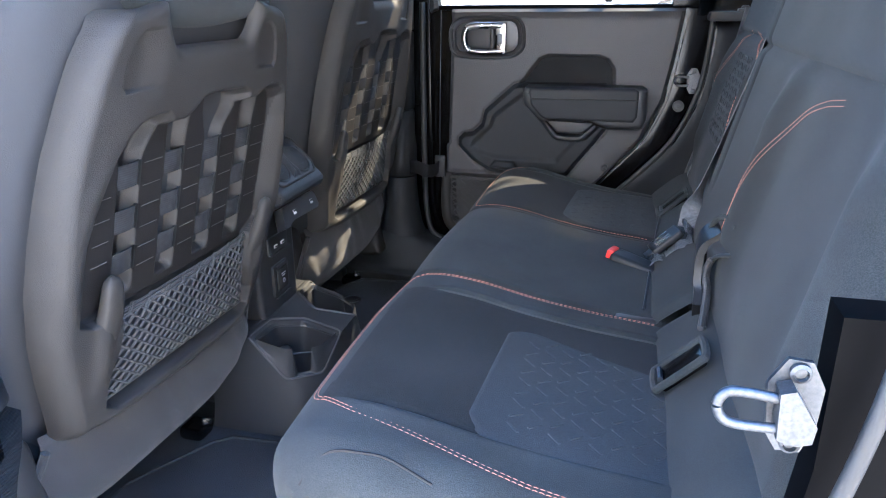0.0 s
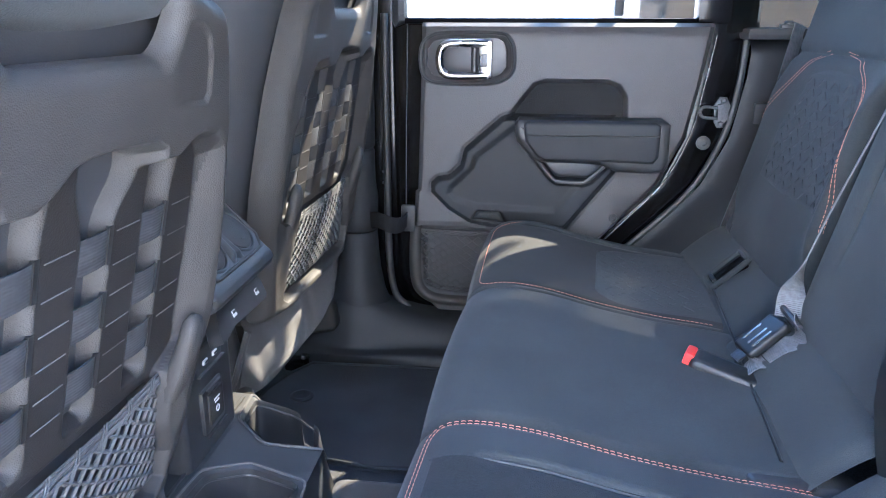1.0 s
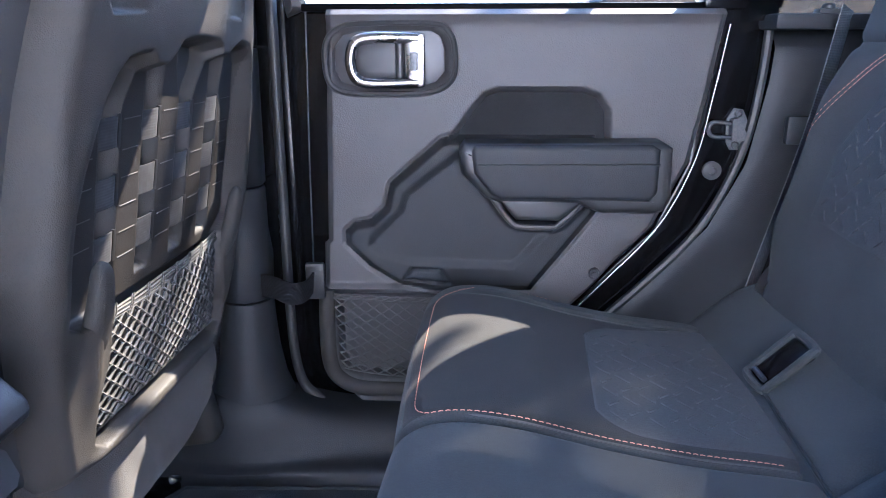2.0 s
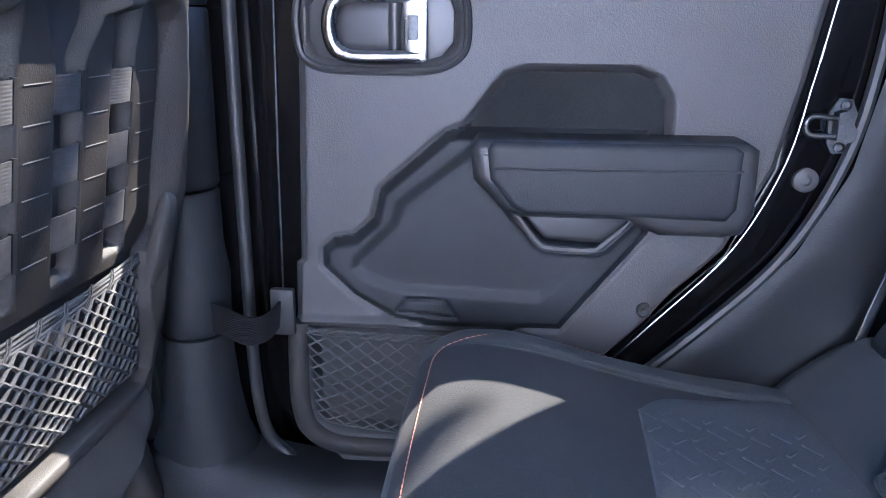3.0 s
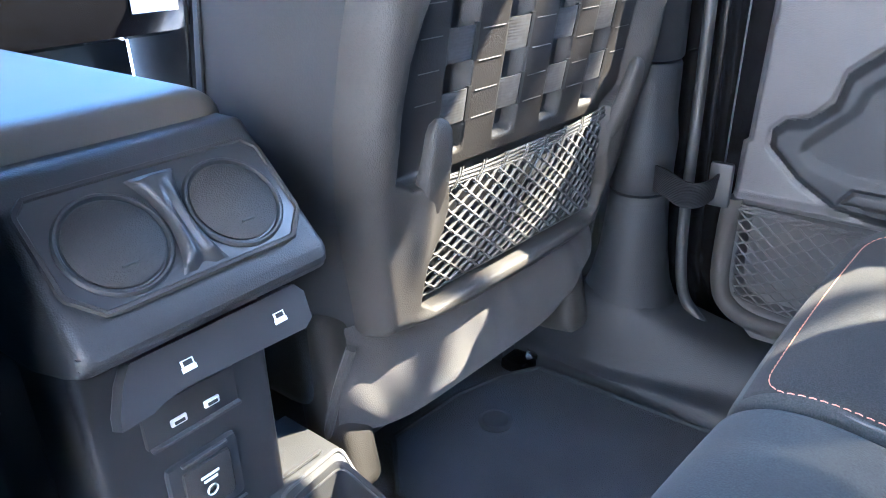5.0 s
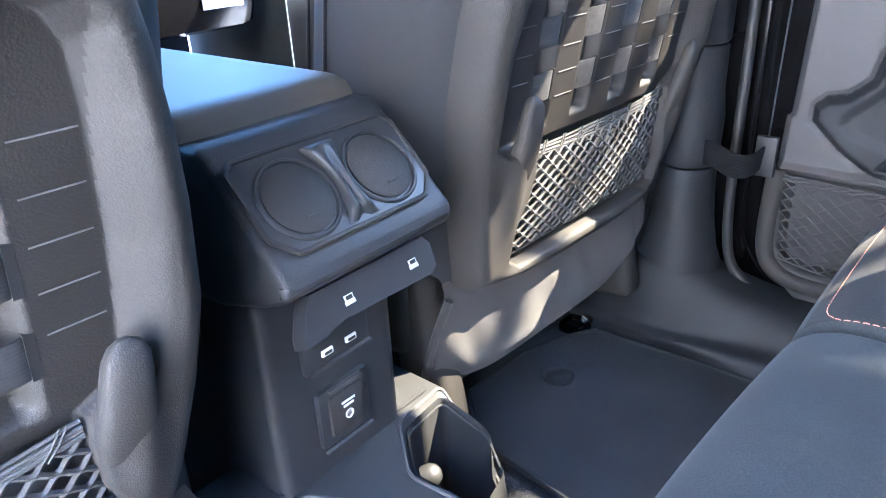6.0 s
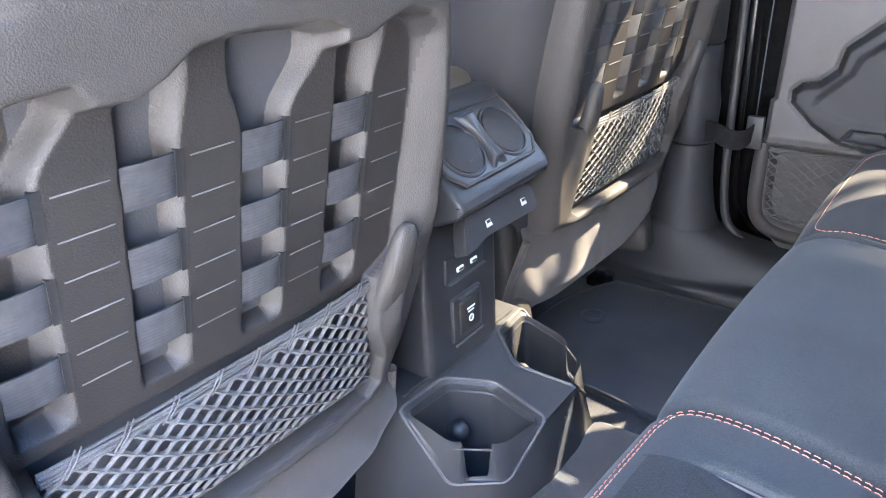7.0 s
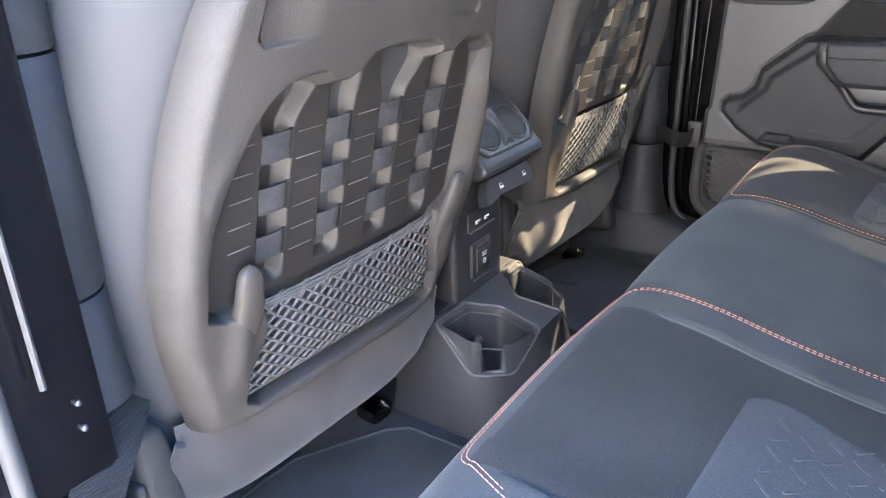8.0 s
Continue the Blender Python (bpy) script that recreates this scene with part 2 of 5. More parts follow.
def stitches(pts, lift, mat, parent, pitch=0.0068, length=0.0046, wide=0.00043, name="stitching", twin=0.0):
    """Short thread stitches along pts, which carry a point and a normal each; twin sets a second row beside the first."""
    shapes = []
    P = np.array([p for p, _ in pts], float)
    N = np.array([n for _, n in pts], float)
    d = np.concatenate([[0], np.cumsum(np.linalg.norm(np.diff(P, axis=0), axis=1))])
    for s in np.arange(0.002, d[-1] - length, pitch):
        a = np.array([np.interp(s, d, P[:, i]) for i in range(3)])
        b = np.array([np.interp(s + length, d, P[:, i]) for i in range(3)])
        nrm = np.array([np.interp(s, d, N[:, i]) for i in range(3)])
        nrm /= np.linalg.norm(nrm)
        t = (b - a) / (np.linalg.norm(b - a) + 1e-9)
        w = np.cross(nrm, t)
        for off in ((0.0, twin) if twin else (0.0,)):
            o = nrm * lift + w * off
            shapes.append(tube([a + o - nrm * 0.0003, (a + b) / 2 + o + nrm * 0.0002, b + o - nrm * 0.0003], wide, 5))
    return part(name, join(*shapes), mat, parent, "orange-red thread stitching" if mat is THREAD else "")


def net(top, bottom, rows, cells, bulge, r=0.00115):
    """A mesh of waved cords between two edges, each a function of 0..1 that gives a point; bulge is a vector."""
    shapes = []
    bulge = np.array(bulge, float)
    n = 8 * cells
    for i in range(rows + 1):
        pts = []
        for j in range(n + 1):
            u = j / n
            sway = 0.43 * math.cos(math.pi * (j / 4 + i)) * (0 < i < rows)
            v = min(max((i + sway) / rows, 0), 1)
            a, b = np.array(top(u)), np.array(bottom(u))
            pts.append(a + (b - a) * v + bulge * (4 * u * (1 - u)) ** 0.5 * (4 * v * (1 - v)) ** 0.5)
        shapes.append(tube(pts, r, 5))
    return join(*shapes)


# ---- the body shell ----
MID = 1.269          # centre line of the cabin, in y
FLOOR = 0.0


def slab(name, size, centre, mat, label, bevel=0.004, category="", kind="structure"):
    ob = part(name, rbox(size, bevel, pose(*centre)), mat)
    return tagged(ob, label, category or name.split("_")[0], kind=kind)


slab("floor", (2.3, 1.50, 0.05), (-0.75, MID, -0.026), CARPET, "black carpeted cabin floor", category="floor")
slab("ceiling", (2.22, 1.36, 0.04), (-0.515, MID, 1.36), HEADL, "grey hard top roof lining", 0.015, "ceiling")
# firewall, dashboard, rear wall of the cab
slab("wall_front", (0.05, 1.44, 0.74), (-1.93, MID, 0.36), SMOOTHP, "dark firewall trim", category="wall")
slab("wall_rear", (0.05, 1.44, 0.76), (0.56, MID, 0.36), PLASTIC, "dark rear cab wall", category="wall")
for nm, x in (("wall_rear_upper", 0.56),):
    slab(nm, (0.04, 1.40, 0.16), (x, MID, 1.26), PLASTIC, "dark header over the rear window", category="wall")


def side_shell(far):
    """One side of the body: sills, tub side, pillars and rails, mirrored about the centre line."""
    sg = 1 if far else -1
    tag = "far" if far else "near"

    def m(y):
        return MID + sg * y
    lay = [
        ("tub_side", (0.50 if far else 0.40, 0.05, 0.70), (0.46 if far else 0.52, m(0.79), 0.345), PAINT, "gloss black tub side behind the door"),
        ("sill", (1.95, 0.13, 0.10), (-0.90, m(0.77), 0.03), PAINT, "gloss black door sill"),
        ("pillar_front", (0.07, 0.06, 0.55), (-1.52, m(0.70), 1.06), PAINT, "black windscreen pillar"),
        ("pillar_rear", (0.08, 0.06, 0.62), (0.54, m(0.70), 1.04), PLASTIC, "black rear pillar"),
        ("roof_rail", (2.12, 0.06, 0.16), (-0.48, m(0.71), 1.30), PLASTIC, "black roof rail over the doors"),
        ("cowl_side", (0.42, 0.05, 0.70), (-1.72, m(0.76), 0.40), FABRIC, "black cowl side panel"),
    ]
    for nm, size, c, mat, label in lay:
        slab("trim_%s_%s" % (nm, tag), size, c, mat, label, 0.008, "body panel")


side_shell(True)
side_shell(False)

# ---- front seats ----


def seat_x(z):
    return -0.500 + 0.265 * (z - 0.40)


CH = (-0.122, -0.041, 0.039, 0.116)
ROWS = (0.5705, 0.5185, 0.4670)
RECESS = [(-0.209, 0.425), (-0.210, 0.480), (-0.206, 0.515), (-0.196, 0.545), (-0.181, 0.575), (-0.166, 0.600), (-0.150, 0.617), (-0.132, 0.629), (-0.110, 0.633),
          (-0.089, 0.634), (-0.079, 0.623), (-0.055, 0.622), (-0.038, 0.630), (-0.022, 0.642), (-0.005, 0.645), (0.025, 0.646), (0.068, 0.643), (0.082, 0.636),
          (0.083, 0.627), (0.105, 0.627), (0.122, 0.635), (0.142, 0.641), (0.168, 0.638), (0.184, 0.625), (0.192, 0.590), (0.196, 0.520), (0.194, 0.470),
          (0.186, 0.440), (0.172, 0.430), (0.150, 0.418), (0.146, 0.405), (0.150, 0.360), (0.166, 0.320), (0.165, 0.292), (0.150, 0.284), (-0.140, 0.282),
          (-0.156, 0.292), (-0.155, 0.332), (-0.138, 0.360), (-0.134, 0.384), (-0.137, 0.405), (-0.150, 0.416), (-0.190, 0.416)]


def slot_sides(i, z):
    """Left and right edge of a slot; every other slot sweeps to one side at its top."""
    c = CH[i]
    lo = c - 0.0190 - 0.010 * smooth(0.585, 0.625, z) * (i % 2 == 0)
    hi = c + 0.0190 + (0.026 * smooth(0.580, 0.628, z) ** 1.4 if i % 2 == 0 else 0.007 * smooth(0.59, 0.63, z))
    return lo, hi


def shell_relief(s, z):
    """How far the moulded back stands proud (+) or sunk (-) of its base sheet."""
    d = sdf(s, z, RECESS)
    inside = smooth(0.004, -0.004 - 0.020 * smooth(0.150, 0.185, s) * smooth(0.43, 0.47, z), d)
    out = -0.021 * inside
    low = smooth(0.414, 0.404, z)
    out = out - 0.018 * inside * low
    for i in range(4):
        lo, hi = slot_sides(i, z)
        k = smooth(lo, lo + 0.004, s) * smooth(hi, hi - 0.013 - 0.006 * smooth(0.58, 0.625, z), s) * smooth(0.424, 0.438, z) * smooth(0.002, -0.006, d)
        out = out - 0.015 * k * (1 - low)
    # soft swelling round the recess, a lip under the pocket and rising shoulders beside it
    out = out + 0.004 * np.exp(-((d - 0.014) / 0.012) ** 2) * smooth(0.40, 0.46, z) * (1 - 0.8 * smooth(0.56, 0.62, z))
    out = out + 0.006 * np.exp(-((z - 0.272) / 0.008) ** 2) * smooth(0.185, 0.150, np.abs(s))
    for sg in (-1, 1):
        out = out + 0.008 * np.exp(-((s - sg * 0.172) / 0.015) ** 2) * smooth(0.30, 0.37, z) * smooth(0.425, 0.405, z)
    # shallow scoop near each top corner
    for sg in (-1, 1):
        q = s * sg / (1.05 if sg < 0 else 0.88)
        e = sdf(q, z, [(0.070, 0.726), (0.128, 0.725), (0.144, 0.715), (0.153, 0.700), (0.159, 0.674), (0.154, 0.667), (0.120, 0.668), (0.06, 0.670)])
        out = out - (0.007 if sg < 0 else 0.003) * smooth(0.0025, -0.0015, e) * smooth(0.090, 0.135, q)
    return out


def half_width(z):
    return np.interp(z, [0.25, 0.30, 0.36, 0.41, 0.47, 0.53, 0.57, 0.61, 0.65, 0.68, 0.70, 0.72, 0.735, 0.745, 0.754],
                     [0.214, 0.228, 0.246, 0.258, 0.264, 0.260, 0.254, 0.246, 0.233, 0.222, 0.213, 0.201, 0.189, 0.176, 0.158])


def seat_shell():
    u = np.concatenate([np.linspace(-1.14, -1.0, 14)[:-1], np.linspace(-1, 1, 271), np.linspace(1.0, 1.14, 14)[1:]])
    v = np.linspace(0, 1, 270)
    U, W = np.meshgrid(u, v)
    h0 = np.clip(U, -1, 1)
    e = np.abs(h0)
    top = 0.706 + 0.047 * smooth(0.38, 0.74, e) - 0.008 * smooth(0.75, 1.0, e)
    bot = 0.251 + 0.014 * smooth(0.45, 1.0, np.abs(h0))
    Zs = bot + (top - bot) * W
    S = h0 * (half_width(Zs) * np.where(h0 > 0, 0.86, 0.94) - 0.022)
    over = np.clip(np.abs(U) - 1, 0, 1) / 0.14
    D = shell_relief(S, Zs) * (1 - over)
    D = D - 0.040 * (1 - np.cos(over * math.pi / 2))
    edge = np.minimum(np.abs(Zs - bot), np.abs(top - Zs))
    D = D - 0.018 * (1 - np.sqrt(1 - np.clip(1 - edge / 0.020, 0, 1) ** 2))
    S = S + np.sign(U) * 0.022 * np.sin(over * math.pi / 2)
    return grid(seat_x(Zs) + D, S, Zs)


def seat_body():
    """Upholstered backrest behind the moulded shell, as rounded rings stacked upwards."""
    zs = np.concatenate([np.linspace(0.115, 0.80, 30), [0.815, 0.822]])
    n = 48
    a = np.linspace(0, 2 * math.pi, n, endpoint=False)
    X, Y, Z = [], [], []
    for z in zs:
        w = np.interp(z, [0.115, 0.16, 0.24, 0.35, 0.48, 0.62, 0.72, 0.80, 0.822], [0.15, 0.205, 0.232, 0.250, 0.262, 0.262, 0.250, 0.215, 0.16])
        th = np.interp(z, [0.115, 0.16, 0.3, 0.6, 0.8, 0.822], [0.10, 0.16, 0.26, 0.25, 0.17, 0.08])
        back = seat_x(z) - 0.034 - 0.014 * smooth(0.275, 0.245, z) - 0.02 * smooth(0.16, 0.11, z)
        c, e = np.cos(a), np.sin(a)
        sx = np.sign(c) * np.abs(c) ** 0.6
        sy = np.sign(e) * np.abs(e) ** 0.6
        X.append(back - th / 2 + sx * th / 2)
        Y.append(sy * w)
        Z.append(np.full(n, z))
    return capped(grid(np.array(X), np.array(Y), np.array(Z), flip=True, close=True), n)


def strap_shape(c, z0, half=0.0138):
    """A band of webbing over one slot, slightly bowed and tucked in at one end."""
    V, F = [], []
    k = 9
    for j in range(k):
        s = c - 0.0200 + 0.0390 * j / (k - 1)
        bow = -0.0222 + 0.0024 * math.sin(math.pi * j / (k - 1)) - 0.003 * (j == k - 1)
        for z in (z0 - half, z0 + half):
            V += [(seat_x(z) + bow, s, z), (seat_x(z) + bow - 0.002, s, z)]
    for j in range(k - 1):
        a = 4 * j
        F += [(a, a + 4, a + 6, a + 2), (a + 1, a + 3, a + 7, a + 5), (a, a + 1, a + 5, a + 4), (a + 2, a + 6, a + 7, a + 3)]
    return V, F


def net_cords():
    def top(u):
        s = -0.136 + 0.282 * u
        z = 0.404 + 0.008 * u - 0.006 * math.sin(math.pi * u)
        return (seat_x(z) - 0.014, s, z)

    def bottom(u):
        s = -0.154 + 0.319 * u
        return (seat_x(0.292) - 0.014, s, 0.292)
    return net(top, bottom, 15, 14, (0.010, 0, 0), 0.0020), top


def hook_shape(sg):
    """Upright tongue of a bag hook, swelling into the shell below it."""
    zs = np.array([0.372, 0.385, 0.400, 0.415, 0.430, 0.445, 0.458, 0.465, 0.469])
    wide = np.array([0.006, 0.013, 0.0165, 0.0165, 0.0150, 0.0140, 0.0125, 0.009, 0.003])
    deep = np.array([0.004, 0.008, 0.0105, 0.0110, 0.0100, 0.0090, 0.0080, 0.006, 0.002])
    mid = np.array([0.161, 0.163, 0.1645, 0.1655, 0.1665, 0.1675, 0.1685, 0.169, 0.169])
    lift = np.array([-0.006, -0.004, -0.002, 0.000, 0.002, 0.003, 0.003, 0.002, 0.001])
    a = np.linspace(0, 2 * math.pi, 20, endpoint=False)
    ca, sa = np.sign(np.cos(a)) * np.abs(np.cos(a)) ** 0.7, np.sign(np.sin(a)) * np.abs(np.sin(a)) ** 0.7
    X = (seat_x(zs) + lift)[:, None] + deep[:, None] * ca[None]
    Y = sg * mid[:, None] + wide[:, None] * sa[None]
    return capped(grid(X, Y, zs[:, None] + 0 * a[None], flip=True, close=True), 20)


def front_seat(at, label):
    near = at.translation.y < 1
    root = thing("front_seat", label, "car seat", "front seats", at=at)
    part("backrest", seat_body(), SIDEF, root, "smooth grey-black upholstered backrest side")
    shell = part("back_shell", seat_shell(), [PLASTIC, SLOTTED, SHADEBLACK], root, "moulded grained black plastic back with vertical slots", crease=75)
    # ribs between the slots are darker plastic; slot floors take it for shade
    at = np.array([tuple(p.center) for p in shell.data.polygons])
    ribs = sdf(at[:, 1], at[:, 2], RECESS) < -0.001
    # lit right-hand slot walls keep the paler plastic: side light as colour
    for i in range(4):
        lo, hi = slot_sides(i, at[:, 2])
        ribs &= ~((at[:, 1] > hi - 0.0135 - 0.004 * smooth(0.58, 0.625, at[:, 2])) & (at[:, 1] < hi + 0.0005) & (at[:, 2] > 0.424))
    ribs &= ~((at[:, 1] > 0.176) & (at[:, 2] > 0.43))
    # pocket faces turn darkest: the shade behind the net put into colour
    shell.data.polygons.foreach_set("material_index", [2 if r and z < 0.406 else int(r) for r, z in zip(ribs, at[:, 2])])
    for c in CH:
        for z0 in ROWS:
            part("strap", strap_shape(c, z0), WEB, shell, "charcoal webbing strap")
            # dark block stands in for the shaded hole at the strap end
            part("strap_slit", rbox((0.004, 0.0050, 0.031), 0.0, pose(seat_x(z0) - 0.0226, c + 0.0175, z0 + 0.0005, 0, 15, 0)), SHADEBLACK, shell)
    for i, (c, w) in enumerate(((-0.163, 0.026), (-0.0815, 0.032), (-0.001, 0.031), (0.078, 0.030), (0.157, 0.030))):
        for z0 in (0.580, 0.553, 0.528, 0.502, 0.477, 0.453):
            if i in (0, 4) and z0 < 0.46:
                continue
            part("groove_line", rbox((0.0008, w, 0.0008), 0, pose(seat_x(z0) - 0.0208, c, z0)), DTHREAD, shell)
    cords, top = net_cords()
    part("storage_net", cords, CORD, shell, "grey elastic diamond storage net")
    band = []
    for k in range(5):
        pts = []
        for j in range(41):
            u = j / 40
            p = np.array(top(u))
            pts.append(p + np.array([0.0010 * (k % 2) + 0.002, 0, 0.0026 * (k - 2) + 0.001 * math.sin(9 * u + k)]))
        band.append(tube(pts, 0.0013, 6))
    for j in range(8):
        u = (j + 0.5) / 8
        p = np.array(top(u))
        for q in (0, 0.004):
            band.append(tube([p + (0.003, -0.007 + q, -0.008), p + (0.0055, q, 0.001), p + (0.003, 0.007 + q, 0.0085)], 0.0007, 5))
    part("net_edge", join(*band), CORD, shell, "bundled elastic cord edge of the net")
    for sg in (-1, 1):
        part("hook", hook_shape(sg), PLASTIC, shell, "upright plastic bag hook")
    part("skirt", seat_skirt(), SKIRT, root, "felt grey fabric lower back")
    for sg in (-1, 1):
        part("skirt_edge", tube(spline([(seat_x(0.262) - 0.030, sg * 0.222, 0.262), (seat_x(0.22) - 0.034, sg * 0.232, 0.22), (seat_x(0.17) - 0.040, sg * 0.236, 0.17), (seat_x(0.13) - 0.050, sg * 0.222, 0.135)], 16), 0.0055, 8), SKIRT, root, "rolled fabric edge")
    head = part("headrest", lathe_head(), FABRIC, root, "black fabric headrest with creased underside")
    for sg in (-1, 1):
        part("post", tube([(seat_x(0.76) - 0.07, sg * 0.07, 0.74), (seat_x(0.85) - 0.07, sg * 0.07, 0.86)], 0.006, 10), CHROME, head)
    # cushion, hinge covers and slides
    part("cushion", rbox((0.50, 0.50, 0.16), 0.05, pose(-0.86, 0, 0.25), 4), FABRIC, root)
    for sg in (-1, 1):
        if sg < 0 or not near:
            cover = part("hinge_cover", rbox((0.075, 0.050, 0.20), 0.020, pose(-0.600 if near else -0.622, sg * (0.245 if near else 0.212), 0.185, 0, -6, 0), 4, 0.85), PLASTIC, root, "rounded plastic hinge cover")
            if near:
                part("hinge_cap", rbox((0.055, 0.016, 0.120), 0.008, pose(-0.590, sg * 0.268, 0.175, 0, -6, 0), 3, 0.85), PLASTIC, cover)
        rail = part("seat_slide", rbox((0.42, 0.035, 0.03), 0.006, pose(-0.90, sg * 0.185, 0.035)), SMOOTHP, root)
        part("slide_end", rbox((0.045, 0.046, 0.026), 0.010, pose(-0.672, sg * 0.185, 0.020)), PAINT, rail, "glossy black slide end")
        part("slide_tab", rbox((0.020, 0.006, 0.010), 0.002, pose(-0.655, sg * 0.185 + 0.010, 0.034, 0, 20, 30)), CHROME, rail, "bright spring tab")
    for sg in (-1, 1):
        for back in (0.200, 0.240):
            pts = [(seat_x(z) - back + 0.06 * float(smooth(0.62, 0.78, z)), sg * (0.0005 + float(np.interp(z, [0.24, 0.35, 0.48, 0.62, 0.72, 0.80], [0.232, 0.250, 0.262, 0.262, 0.250, 0.215])) * (0.995 if back < 0.22 else 0.955)), z) for z in np.linspace(0.30, 0.72, 20)]
            part("side_piping", tube(pts, 0.0020, 6), RUBBER, root, "dark sewn seam")
    part("riser", rbox((0.40, 0.38, 0.10), 0.02, pose(-0.86, 0, 0.12)), SMOOTHP, root)
    return root


def seat_skirt():
    """Fabric that closes the lower back under the moulded shell, a little creased."""
    s = np.linspace(-1, 1, 61)
    v = np.linspace(0, 1, 30)
    S, W = np.meshgrid(s, v)
    Z = 0.128 + 0.150 * W + 0.030 * np.abs(S) ** 6 * (1 - W)
    half = np.interp(Z, [0.128, 0.150, 0.19, 0.235, 0.28], [0.205, 0.226, 0.236, 0.232, 0.218])
    X = seat_x(Z) - 0.020 - 0.016 * np.abs(S) ** 5 + 0.22 * (0.262 - Z) - 0.030 * (1 - W) ** 5
    X = X + 0.0035 * np.sin(16 * S + 9 * W + 2 * np.sin(7 * S)) * np.sqrt(W * (1 - W)) - 0.006 * smooth(0.90, 1.0, W)
    return grid(X, S * half, Z)


def lathe_head():
    zs = np.linspace(0, 1, 18)
    n = 40
    a = np.linspace(0, 2 * math.pi, n, endpoint=False)
    X, Y, Z = [], [], []
    for k, t in enumerate(zs):
        r = (1 - abs(2 * t - 1) ** 4) ** 0.5 * 0.9 + 0.1
        z = 0.718 + 0.20 * t
        c, e = np.cos(a), np.sin(a)
        crease = 1 + 0.012 * (k % 2) * (t < 0.35)
        X.append(seat_x(0.8) - 0.070 + np.sign(c) * np.abs(c) ** 0.6 * 0.055 * r * crease)
        Y.append(np.sign(e) * np.abs(e) ** 0.6 * 0.148 * r * crease)
        Z.append(np.full(n, z))
    return capped(grid(np.array(X), np.array(Y), np.array(Z), flip=True, close=True), n)


TILT = pose(-0.5, 0, 0.4) @ pose(0, 0, 0, 0, -3.5, 0) @ pose(0.5, 0, -0.4) @ pose(0, 0, 0.3) @ Matrix.Diagonal((1, 1, 1.06, 1)) @ pose(0, 0, -0.3)
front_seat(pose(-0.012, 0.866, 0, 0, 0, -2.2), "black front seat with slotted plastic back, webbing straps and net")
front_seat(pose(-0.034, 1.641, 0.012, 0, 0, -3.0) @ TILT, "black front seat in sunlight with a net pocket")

# ---- rear bench ----
PROFILE = spline([(-0.225, 0.10), (-0.262, 0.19), (-0.288, 0.265), (-0.290, 0.312), (-0.272, 0.338), (-0.235, 0.349), (-0.17, 0.343),
                  (-0.08, 0.322), (0.01, 0.306), (0.09, 0.296), (0.135, 0.285), (0.155, 0.262)], 90)
PNORM = np.gradient(PROFILE, axis=0)
PNORM = np.stack([-PNORM[:, 1], PNORM[:, 0]], 1) / np.linalg.norm(PNORM, axis=1)[:, None]
PNORM = -PNORM if PNORM[40][1] < 0 else PNORM


def cushion_point(v, y, y0, y1, r0, r1, lift=0.0, outer0=False, outer1=False):
    """A point of a seat cushion between y0 and y1, v from 0 (under the front) to 1 (at the backrest)."""
    k = np.clip(np.asarray(v, float), 0, 1) * (len(PROFILE) - 1)
    idx = np.arange(len(PROFILE))
    px, pz = np.interp(k, idx, PROFILE[:, 0]), np.interp(k, idx, PROFILE[:, 1])
    nx, nz = np.interp(k, idx, PNORM[:, 0]), np.interp(k, idx, PNORM[:, 1])
    y = np.asarray(y, float)
    e0, e1 = np.clip(y - y0, 0, r0), np.clip(y1 - y, 0, r1)
    drop = (r0 - np.sqrt(np.maximum(r0 ** 2 - (r0 - e0) ** 2, 0))) + (r1 - np.sqrt(np.maximum(r1 ** 2 - (r1 - e1) ** 2, 0)))
    mid = (y0 + y1) / 2
    dome = 0.006 * (1 - ((y - mid) / ((y1 - y0) / 2)) ** 2)
    drop = drop - dome - lift
    # the far end of the bench stands a little further back
    px = px + 0.034 * np.clip((y - 0.95) / 0.90, 0, 1) * np.clip((0.05 - px) / 0.28, 0, 1)
    return px - nx * drop, y, pz - nz * drop


def seams(X, Y, lines, deep=0.0040, wide=0.0065):
    out = 0 * X
    for y in lines:
        out = out + deep * np.exp(-((Y - y) / wide) ** 2)
    return out


